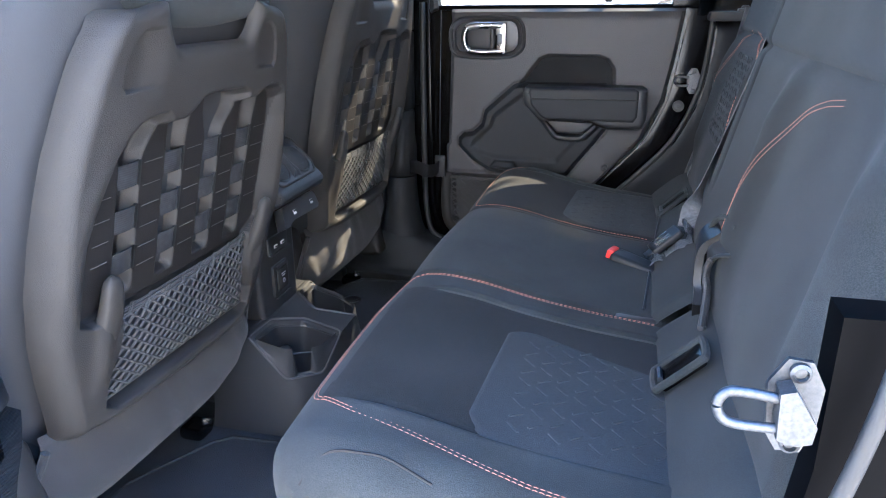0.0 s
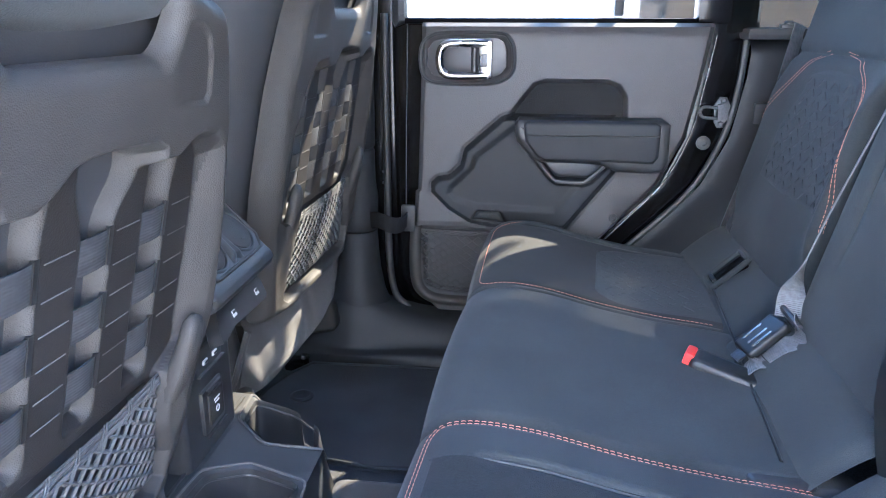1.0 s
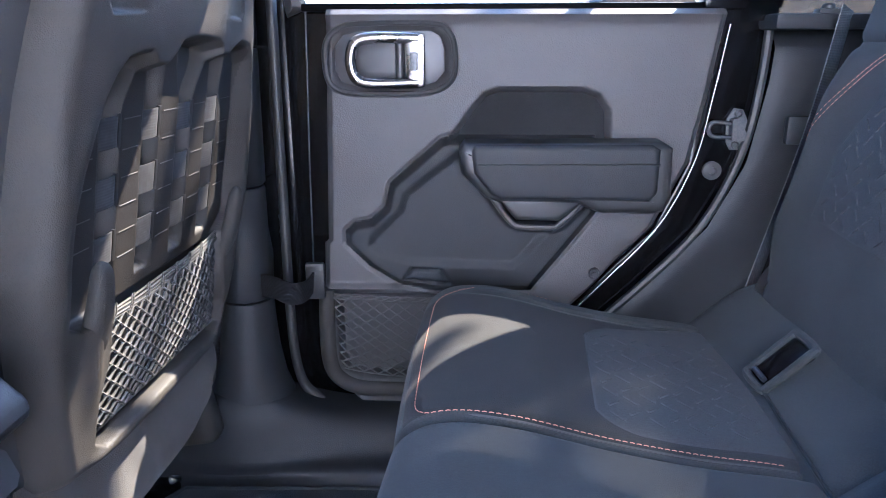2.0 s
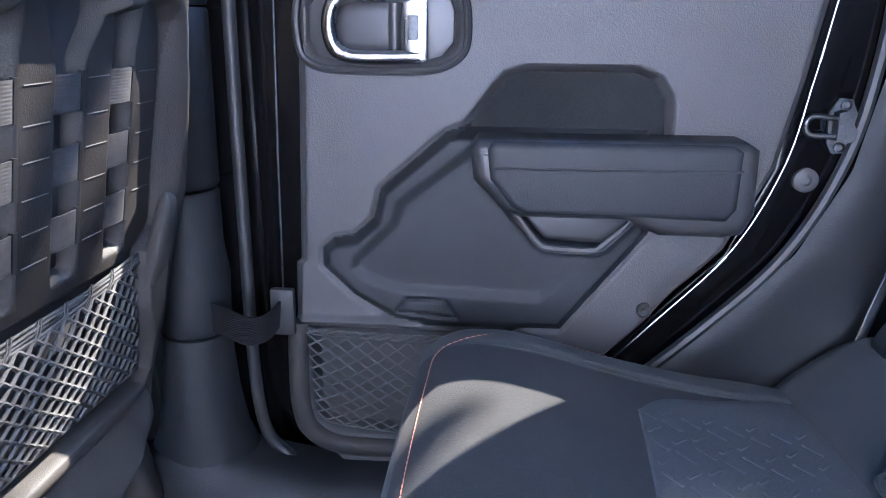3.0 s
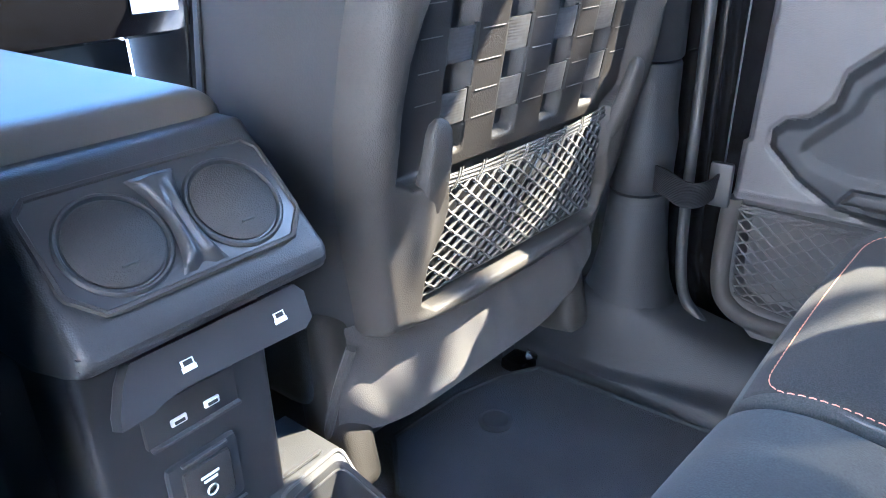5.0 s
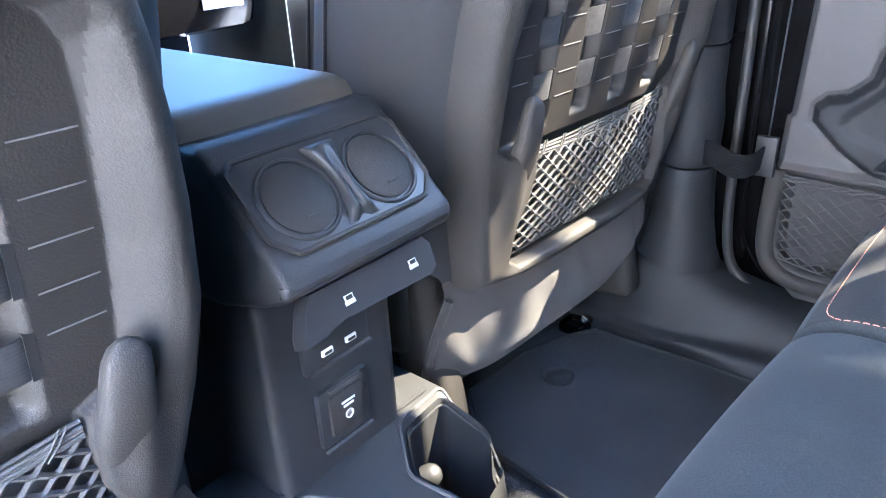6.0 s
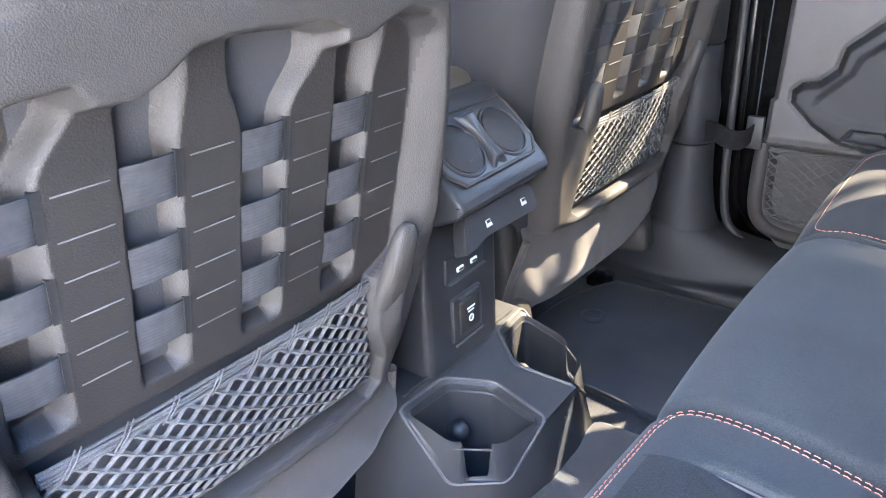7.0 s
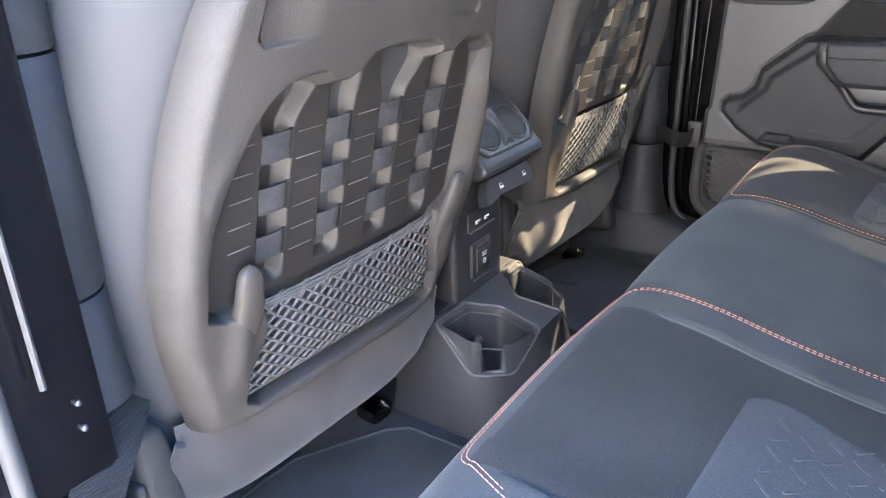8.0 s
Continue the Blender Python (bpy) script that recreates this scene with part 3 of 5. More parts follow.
def cushion(name, y0, y1, r0, r1, outer0, outer1, lines, label):
    ys = np.unique(np.concatenate([np.linspace(y0, y1, 110), np.linspace(y0, y0 + 0.02, 10), np.linspace(y1 - 0.02, y1, 10)] + [np.linspace(q - 0.014, q + 0.014, 22) for q in lines]))
    vs = np.linspace(0, 1, 100)
    Y, W = np.meshgrid(ys, vs)
    X, Yp, Z = cushion_point(W, Y, y0, y1, r0, r1)
    top = smooth(0.45, 0.52, W)
    Z = Z - seams(X, Y, lines) * top
    for q in lines:
        out = (Y - q) * (1 if q > (y0 + y1) / 2 else -1)
        Z = Z + 0.0055 * smooth(0.0, 0.005, out) * np.exp(-np.maximum(out, 0) / 0.022) * top
    wr = np.vectorize(lambda a, b: noise.noise(Vector((a * 9, b * 7, y0 * 10))))(X, Y)
    Z = Z + 0.0008 * wr * top
    # side walls down to the base
    cols = []
    for flag, i, sg in ((True, 0, -1), (True, -1, 1)):
        if not flag:
            continue
        add = []
        for t in (0.25, 0.6, 1.0):
            add.append((X[:, i], Yp[:, i] + sg * 0.004 * (1 - t), Z[:, i] + (np.minimum(0.10, Z[:, i]) - Z[:, i]) * t))
        cols.append((i, add))
    L = cols[0][1][::-1]
    R = cols[1][1]
    X = np.column_stack([c[0] for c in L] + [X] + [c[0] for c in R])
    Yp = np.column_stack([c[1] for c in L] + [Yp] + [c[1] for c in R])
    Z = np.column_stack([c[2] for c in L] + [Z] + [c[2] for c in R])
    ob = part(name, grid(X, Yp, Z), [FABRIC, MAINF], bench, label)
    # the middle field between the seams is of a darker, rougher cloth
    at = np.array([tuple(p.center) for p in ob.data.polygons])
    lo, hi = (lines[0], lines[1]) if lines and y0 < 1 else (y0 + 0.010, lines[1] - 0.006) if lines else (9, 9)
    ob.data.polygons.foreach_set("material_index", [int(q) for q in (at[:, 1] > lo) & (at[:, 1] < hi) & (at[:, 2] > 0.27) & (at[:, 0] > -0.262)])
    return ob


def v_of_x(x):
    """The profile parameter at which the cushion's top lies at x."""
    i = int(np.argmin(PROFILE[:45, 0])) + 2
    return np.interp(x, PROFILE[i:, 0], np.arange(i, len(PROFILE)) / (len(PROFILE) - 1))


bench = thing("rear_bench", "black cloth rear bench with orange stitching and split backrest", "car seat")
SEC = {
    "near": (0.612, 1.104, 0.055, 0.016, True, False, (0.716, 1.035)),
    "mid": (1.106, 1.488, 0.016, 0.016, False, False, ()),
    "far": (1.490, 1.895, 0.016, 0.055, False, True, (1.4985, 1.815)),
}
LABELS = {"near": "black cloth outer seat cushion", "mid": "plain black cloth centre cushion", "far": "black cloth outer seat cushion with a triangle of sunlight"}
for nm, (y0, y1, r0, r1, o0, o1, lines) in SEC.items():
    c = cushion("cushion", y0, y1, r0, r1, o0, o1, lines, LABELS[nm])
    if nm == "mid":
        continue
    # orange thread along both sides and over the front edge
    a, b = (0.730, y1 - 0.010) if nm == "near" else (y0 + 0.010, 1.803)
    vf, vb = v_of_x(-0.272), v_of_x(0.10)
    def splay(v):
        """The outer seam runs outwards from the front to the backrest."""
        return float(np.interp(v, [vf, v_of_x(-0.216), v_of_x(-0.118), v_of_x(-0.033), vb], [0.0, 0.034, 0.052, 0.068, 0.080]))
    in_a, in_b = (1, 0) if nm == "near" else (0, 1)
    path = [(v, a - in_a * splay(v)) for v in np.linspace(vb, vf + 0.05, 40)]
    a, b = a - in_a * splay(vf + 0.05), b + in_b * splay(vf + 0.05)
    rr = 0.03
    for k in range(1, 8):
        t = k / 8 * math.pi / 2
        path.append((vf + 0.05 - 0.05 * math.sin(t), a + rr * (1 - math.cos(t))))
    path += [(vf, y) for y in np.linspace(a + rr, b - rr, 40)]
    for k in range(1, 8):
        t = k / 8 * math.pi / 2
        path.append((vf + 0.05 * (1 - math.cos(t)), b - rr + rr * math.sin(t)))
    b0 = b - in_b * splay(vf + 0.05)
    path += [(v, b0 + in_b * splay(v)) for v in np.linspace(vf + 0.05, vb, 40)]
    pts = []
    for v, y in path:
        p = cushion_point(v, y, y0, y1, r0, r1)
        q = cushion_point(v, y, y0, y1, r0, r1, lift=0.01)
        n = np.array([float(q[i]) - float(p[i]) for i in range(3)])
        pts.append((np.array([float(t) for t in p]), n / np.linalg.norm(n)))
    stitches(pts, 0.0007, THREAD, c, twin=0.0048 if nm == "near" else 0.0)
    for q in lines:
        sv = np.linspace(v_of_x(-0.262), v_of_x(0.11), 50)
        sp = cushion_point(sv, np.full(50, q), y0, y1, r0, r1)
        # black tube draws the seam line and the shade along its step
        part("seam", tube([(float(x_), q, float(z_) - 0.0034) for x_, z_ in zip(sp[0], sp[2])], 0.0017, 6), RUBBER, c, "sewn seam")
    # inset panel of embossed cloth
    lo, hi = (0.708, 0.990) if nm == "near" else (1.508, 1.772)
    u = np.linspace(0, 1, 40)
    w = np.linspace(0, 1, 40) ** 1.7
    Uu, Ww = np.meshgrid(u, w)
    front = -0.112 + 0.012 * Uu if nm == "near" else -0.088 + 0.016 * Uu
    xs = front + (0.118 - front) * Ww
    # rounded front corners, sides splaying towards the backrest
    cut = 0.055 - np.sqrt(np.maximum(0.055 ** 2 - (0.055 - np.minimum(xs - front, 0.055)) ** 2, 0))
    wide_l, wide_r = (0.040, -0.070) if nm == "near" else (0.0, 0.050)
    yl, yr = lo + cut - wide_l * Ww, hi - cut + wide_r * Ww
    yy = yl + (yr - yl) * Uu
    vv = v_of_x(xs)
    px, py, pz = cushion_point(vv, yy, y0, y1, r0, r1, lift=0.0016)
    rim = np.minimum(np.minimum(Uu, 1 - Uu), np.minimum(Ww * 1.2, 1))
    pz = pz - 0.003 * smooth(0.035, 0.0, rim)
    ins = part("seat_insert", grid(px, py, pz), INSERT, c, "charcoal embossed cloth panel")
    bars = []
    for i in range(9):
        for j in range(8):
            bx, by = -0.060 + 0.022 * j, lo + 0.034 + 0.024 * i + (0.012 if j % 2 else 0)
            if by > hi - 0.024 - (0.3 * (bx + 0.06) if nm == "near" else 0):
                continue
            q = [float(k) for k in cushion_point(v_of_x(bx), by, y0, y1, r0, r1, lift=0.0014)]
            bars.append(shape_of(rbox((0.019, 0.0042, 0.0018), 0.0008, pose(q[0], q[1], q[2], 0, 8, 45 if (i + j) % 2 else -45), 1)))
    tagged(part("tread_emboss", join(*bars), INSERT, ins), kind="stuff")

# inner seam on the outer side of the near cushion
part("side_seam", tube(spline([(-0.246, 0.616, 0.3135), (-0.236, 0.628, 0.330), (-0.218, 0.637, 0.3415), (-0.190, 0.641, 0.341), (-0.164, 0.642, 0.3375), (-0.119, 0.634, 0.3215)], 40), 0.0014, 6), SLOTTED, bench, "dark sewn seam")

# lower flap of cloth between cushions and backrest
def flap(y0, y1, label=""):
    ys = np.linspace(y0, y1, 50)
    dx = 0.002 if y1 < 1.1 else 0.0 if y1 < 1.45 else 0.022
    prof = spline([(0.085 + dx, 0.270), (0.097 + dx, 0.298), (0.130 + dx, 0.328), (0.165 + dx, 0.350), (0.215 + dx, 0.362)], 20)
    X = np.repeat(prof[:, 0:1], len(ys), 1)
    Z = np.repeat(prof[:, 1:2], len(ys), 1)
    Y = np.repeat(ys[None], len(prof), 0)
    Z = Z - 0.010 * smooth(0.02, 0, np.minimum(Y - y0, y1 - Y)) + 0.002 * np.sin(Y * 31) * np.sin(X * 40)
    return part("rear_flap", grid(X, Y, Z), FABRIC, bench, label)


# dark tube stands in for the shade in the groove behind the cushions
part("gap_seam", tube(spline([(0.128, 1.640, 0.3085), (0.116, 1.520, 0.3085), (0.107, 1.414, 0.3075), (0.100, 1.330, 0.3035), (0.094, 1.260, 0.3015), (0.084, 1.140, 0.2995)], 40), 0.0020, 6), SHADEBLACK, bench, "dark tube drawn for the shaded gap behind the cushions")
flap(0.63, 1.085)
flap(1.105, 1.436)
flap(1.438, 1.87)


def back_x(y, z, y0, y1, seats):
    """Front surface of the rear backrest; seats are the centres of its moulded places."""
    base = (0.160 if y0 < 1 else 0.186) + 0.235 * (z - 0.32)
    e = np.minimum(y - y0, y1 - y)
    base = base + 0.045 * (1 - smooth(0, 0.045, e)) ** 2
    for c in seats:
        s = np.abs(y - c)
        bol = np.exp(-((s - 0.190) / 0.04) ** 2) * smooth(0.36, 0.46, z) * smooth(0.70, 0.60, z)
        base = base - 0.022 * bol
        base = base - 0.012 * np.exp(-(s / 0.10) ** 2) * np.exp(-((z - 0.42) / 0.06) ** 2)
    base = base + 0.05 * smooth(0.36, 0.29, z) ** 2
    base = base + 0.008 * np.exp(-((z - 0.675) / 0.007) ** 2)
    if y0 < 1:
        # crease along the bolster beside the split
        base = base + 0.006 * np.exp(-((y - 1.340) / 0.006) ** 2) * smooth(0.42, 0.50, z)
    return base


def backrest(y0, y1, seats, label):
    ys, zs = np.linspace(y0, y1, 130), np.linspace(0.29, 0.93, 120)
    Y, Z = np.meshgrid(ys, zs)
    X = back_x(Y, Z, y0, y1, seats)
    X = X + 0.06 * smooth(0.88, 0.93, Z) ** 2
    wr = np.vectorize(lambda a, b: noise.noise(Vector((a * 8, b * 8, 3.3))))(Y, Z)
    X = X + 0.002 * wr
    # returns to the rear at both sides and on top
    n = 3
    for t in (0.04, 0.09, 0.13):
        X = np.column_stack([X[:, 0] + (t if t == 0.04 else 0.045), X, X[:, -1] + (t if t == 0.04 else 0.045)])
        Y = np.column_stack([Y[:, 0], Y, Y[:, -1]])
        Z = np.column_stack([Z[:, 0], Z, Z[:, -1]])
    for t in (0.04, 0.06):
        X = np.vstack([X, X[-1] + t])
        Y = np.vstack([Y, Y[-1]])
        Z = np.vstack([Z, Z[-1] - 0.002])
    return part("backrest", grid(X, Y, Z, flip=True), FABRIC, bench, label)


BIG = (0.610, 1.417, (0.868,))
SMALL = (1.425, 1.850, (1.645,))
for y0, y1, seats in (BIG, SMALL):
    b = backrest(y0, y1, seats, "black cloth wide backrest part" if y0 < 1 else "black cloth narrow backrest part")
    for c in seats:
        # arch of orange thread over the seat place
        arch = []
        for sg in (-1, 1):
            run = spline([(c + sg * 0.196, 0.455), (c + sg * 0.192, 0.510), (c + sg * 0.172, 0.575), (c + sg * 0.132, 0.635), (c + sg * 0.080, 0.668), (c + sg * 0.03, 0.680)], 40)
            if c < 1 and sg < 0:
                continue
            if c < 1:
                run = spline([(c + 0.196, 0.455), (c + 0.190, 0.505), (c + 0.162, 0.568), (c + 0.112, 0.618), (c + 0.050, 0.640), (c - 0.010, 0.650)], 40)
            pts = []
            for y, z in run:
                p = np.array([float(back_x(np.array(y), np.array(z), y0, y1, seats)), y, z])
                px = float(back_x(np.array(y + 0.004), np.array(z), y0, y1, seats)) - p[0]
                pz = float(back_x(np.array(y), np.array(z + 0.004), y0, y1, seats)) - p[0]
                n = np.array([-1.0, px / 0.004, pz / 0.004])
                pts.append((p, n / np.linalg.norm(n)))
            stitches(pts, 0.0007, THREAD, b, twin=0.006 * sg)
        if c < 1:
            continue
        # embossed panel
        s = np.linspace(-1, 1, 50)
        w = np.linspace(0, 1, 50)
        S, W = np.meshgrid(s, w)
        Zp = 0.465 + 0.195 * W - 0.012 * (S ** 2) * (W > 0.5)
        half = 0.146 - 0.053 * smooth(0.45, 1.0, W)
        Yp = c - 0.02 + S * half
        Xp = back_x(Yp, Zp, y0, y1, seats) - 0.0022
        rim = np.minimum(1 - np.abs(S), np.minimum(W, 1 - W) * 1.5)
        Xp = Xp + 0.004 * smooth(0.06, 0.0, rim)
        p = part("back_insert", grid(Xp, Yp, Zp, flip=True), INSERT, b, "charcoal cloth panel embossed with tread bars")
        bars = []
        for i in range(12):
            for j in range(12):
                y = c - 0.150 + 0.024 * i + (0.012 if j % 2 else 0)
                z = 0.480 + 0.0155 * j
                if z > 0.65 or abs(y - c + 0.02) > 0.134 - 0.053 * float(smooth(0.45, 1.0, (z - 0.465) / 0.195)):
                    continue
                x = float(back_x(np.array(y), np.array(z), y0, y1, seats)) - 0.0026
                tilt = 45 if (i + j) % 2 else -45
                bars.append(shape_of(rbox((0.0022, 0.0032, 0.016), 0.001, pose(x, y, z, tilt, 13, 0), 1)))
        tagged(part("tread_emboss", join(*bars), INSERT, p), kind="stuff")


def loop_handle(y, z0, z1, name, label):
    """Bent plastic release strap at the edge of a backrest."""
    pts = spline([(0.250, y, z1), (0.215, y - 0.004, z1 - 0.02), (0.196, y - 0.006, (z0 + z1) / 2), (0.200, y, z0 + 0.02), (0.215, y, z0)], 24)
    ob = part(name, ribbon(pts, 0.026, 0.006, (0, 1, 0)), SMOOTHP)
    return tagged(ob, label, "release strap")


lever = thing("backrest_lever", "smooth black plastic backrest release lever in its slot", "lever")
bow = spline([(0.186, 1.016, 0.438), (0.164, 1.034, 0.428), (0.157, 1.050, 0.402), (0.160, 1.046, 0.376), (0.156, 1.016, 0.360), (0.150, 0.980, 0.350)], 34)
# no hollow is cut: a dark ribbon stands in for its shade
part("slot", ribbon(spline([(0.172, 1.086, 0.452), (0.152, 1.086, 0.432), (0.149, 1.084, 0.395), (0.150, 1.072, 0.362), (0.148, 1.045, 0.338)], 24), 0.062, 0.010, (0.1, 1, 0.1)), SHADEBLACK, lever, "dark ribbon drawn for the shaded hollow beside the blade")
k, q = np.meshgrid(np.linspace(0, 1, 34), np.linspace(0, 1, 9))
wide = 0.008 + 0.054 * smooth(0.42, 0.05, k)
blade = [bow[:, i][None] + 0 * q for i in range(3)]
part("blade", join(grid(blade[0] - 0.012 * np.sin(math.pi * q) * wide / 0.062, blade[1] + q * wide, blade[2] + 0.25 * q * wide), tube(bow, 0.0046, 8, flat=0.7)), SMOOTHP, lever, "rounded blade narrowing downwards")
part("edge", tube(bow[8:] + np.array((-0.003, -0.003, 0)), 0.0040, 8), TRIM, lever, "pale curved edge")
part("surround", tube(spline([(0.160, 1.104, 0.372), (0.158, 1.106, 0.420), (0.165, 1.096, 0.458), (0.176, 1.066, 0.474), (0.184, 1.030, 0.470)], 24), 0.0042, 8), FABRIC, lever, "stitched cloth rim")
loop_handle(1.828, 0.315, 0.410, "release_strap", "black bent release strap at the backrest edge")


def isofix(y, x=0.155, z=0.302):
    root = thing("child_seat_anchor", "black plastic child seat anchor frame in the seat gap", "anchor", "child seat anchors", at=pose(x, y, z, 0, -44, 0) @ pose(0, 0, 0, 0, 0, 90))
    rim = spline([(-0.028, -0.040), (0.028, -0.040), (0.034, -0.028), (0.034, 0.028), (0.028, 0.040), (-0.028, 0.040), (-0.034, 0.028), (-0.034, -0.028)], 40, True)
    part("frame", tube([(0.72 * p[0], p[1] * 0.90, 0.001) for p in rim], 0.0050, 8, True), FABRIC, root)
    # flush black block in place of a shaded opening
    part("pocket", rbox((0.042, 0.062, 0.012), 0.004, pose(0, 0, -0.0045)), PAINT, root, "black block drawn for the dark slot")
    part("bar", tube([(-0.014, 0.026, 0.004), (0.014, 0.026, 0.004)], 0.0035, 8), STEEL, root, "steel anchor bar")
    return root


isofix(1.645, 0.150, 0.334)
isofix(0.897, 0.118, 0.337)


def buckle(x, y, z, yaw, label):
    root = thing("belt_buckle", label, "seat belt buckle", "belt buckles", at=pose(x, y, z + 0.004, 0, 12, yaw) @ Matrix.Diagonal((1.3, 1.35, 1.3, 1)))
    part("body", rbox((0.075, 0.030, 0.022), 0.007, pose(0.03, 0, -0.004), 3), SHADEBLACK, root)
    part("stalk", rbox((0.07, 0.022, 0.010), 0.004, pose(0.09, 0, -0.012)), SHADEBLACK, root)
    part("button", rbox((0.010, 0.022, 0.015), 0.003, pose(-0.009, 0.000, 0.001)), RED, root, "red release button")
    part("mouth", rbox((0.008, 0.028, 0.008), 0.002, pose(-0.012, 0.000, -0.011)), RUBBER, root)
    return root


buckle(0.043, 1.341, 0.308, -22, "black belt buckle with a red button lying on the seat")
part("base", rbox((0.66, 1.20, 0.20), 0.02, pose(0.16, MID - 0.01, 0.105)), CARPET, bench, "black carpeted seat base")
# second buckle tucked in the gap
root = thing("belt_buckle", "black belt buckle tucked between cushion and backrest", "seat belt buckle", "belt buckles", at=pose(0.075, 1.118, 0.288, 0, 6, 10))
part("body", rbox((0.070, 0.030, 0.020), 0.007, pose(0.0, 0, 0), 3), SMOOTHP, root)
part("stalk", rbox((0.06, 0.032, 0.016), 0.006, pose(0.055, 0.0, -0.002), 3), PLASTIC, root)

# centre belt hanging with its tongue
belt = thing("seat_belt", "grey seat belt hanging down the backrest with its latch plate", "seat belt")
run = spline([(0.274, 1.378, 0.760), (0.232, 1.401, 0.600), (0.197, 1.413, 0.480), (0.168, 1.398, 0.400), (0.158, 1.378, 0.362)], 30)
twist = [(0.43 + 0.45 * float(smooth(0.60, 0.95, k / 29)), 0.90 - 1.4 * float(smooth(0.60, 0.95, k / 29)), 0.05) for k in range(30)]
part("webbing", ribbon(run, 0.034, 0.0016, twist), BELT, belt)
part("loop", ribbon(spline([(0.163, 1.362, 0.368), (0.158, 1.344, 0.350), (0.140, 1.334, 0.341), (0.122, 1.338, 0.322), (0.108, 1.330, 0.318), (0.096, 1.333, 0.300)], 26), 0.034, 0.0016, (0.35, 0.9, 0.3)), BELT, belt)
PLATE = pose(0.123, 1.360, 0.341, 0, -40, 14)
plate = part("latch_plate", rbox((0.062, 0.040, 0.014), 0.005, PLATE, 3), SHADEBLACK, belt, "glossy black latch plate")
part("tongue", rbox((0.018, 0.020, 0.003), 0.001, PLATE @ pose(-0.036, 0, 0)), STEEL, plate, "bare steel tongue")
for q in (-0.012, -0.002, 0.012):
    part("slot_edge", rbox((0.030, 0.0032, 0.002), 0.0008, PLATE @ pose(-0.004, q, 0.0072)), CHROME, plate, "bright slot edge")
part("slot_bar", tube([(0.158, 1.340, 0.364), (0.154, 1.390, 0.370)], 0.005, 8), SMOOTHP, plate)
# outer belt running down behind the far edge of the bench
tagged(part("seat_belt", ribbon(spline([(0.302, 1.917, 0.72), (0.268, 1.902, 0.56), (0.212, 1.877, 0.38), (0.180, 1.867, 0.27)], 20), 0.046, 0.0016, (0.6, 0.55, 0.5)), BELT), "grey outer seat belt running down beside the backrest", "seat belt")

# ---- far rear door ----
DOOR = pose(0.0495, 1.9765, 0, 0, 0, -0.57)
door = thing("rear_door", "closed rear door with charcoal plastic trim and chrome handle", "car door", at=DOOR)
PANEL_R = [(0.10, -0.23), (0.20, -0.15), (0.31, -0.045), (0.405, 0.037), (0.503, 0.083), (0.60, 0.101), (0.70, 0.115), (0.722, 0.116)]
PANEL_L = [(0.10, -0.430), (0.13, -0.458), (0.17, -0.474), (0.30, -0.476), (0.372, -0.474), (0.376, -0.468), (0.722, -0.456)]
BULGE = [(-0.262, 0.545), (-0.290, 0.535), (-0.366, 0.468), (-0.369, 0.455), (-0.374, 0.432), (-0.398, 0.410), (-0.424, 0.405), (-0.437, 0.392),
         (-0.437, 0.372), (-0.400, 0.336), (-0.355, 0.308), (-0.300, 0.300), (-0.150, 0.300), (-0.085, 0.385), (-0.055, 0.425), (-0.055, 0.545)]
BULGE_IN = [(-0.262, 0.520), (-0.345, 0.455), (-0.352, 0.430), (-0.398, 0.385), (-0.400, 0.372), (-0.385, 0.358), (-0.340, 0.345), (-0.175, 0.340), (-0.105, 0.420), (-0.10, 0.520)]
ALCOVE = [(-0.285, 0.530), (-0.245, 0.585), (-0.228, 0.605), (-0.205, 0.613), (-0.080, 0.613), (-0.055, 0.604), (-0.038, 0.580), (-0.034, 0.520)]
BEZEL = [(-0.457, 0.672), (-0.440, 0.694), (-0.405, 0.702), (-0.300, 0.702), (-0.278, 0.690), (-0.270, 0.670), (-0.270, 0.632), (-0.286, 0.613), (-0.320, 0.604), (-0.415, 0.604), (-0.446, 0.612), (-0.457, 0.632)]
CUP = [(-0.222, 0.462), (-0.182, 0.412), (-0.170, 0.406), (-0.118, 0.404), (-0.106, 0.409), (-0.062, 0.455)]


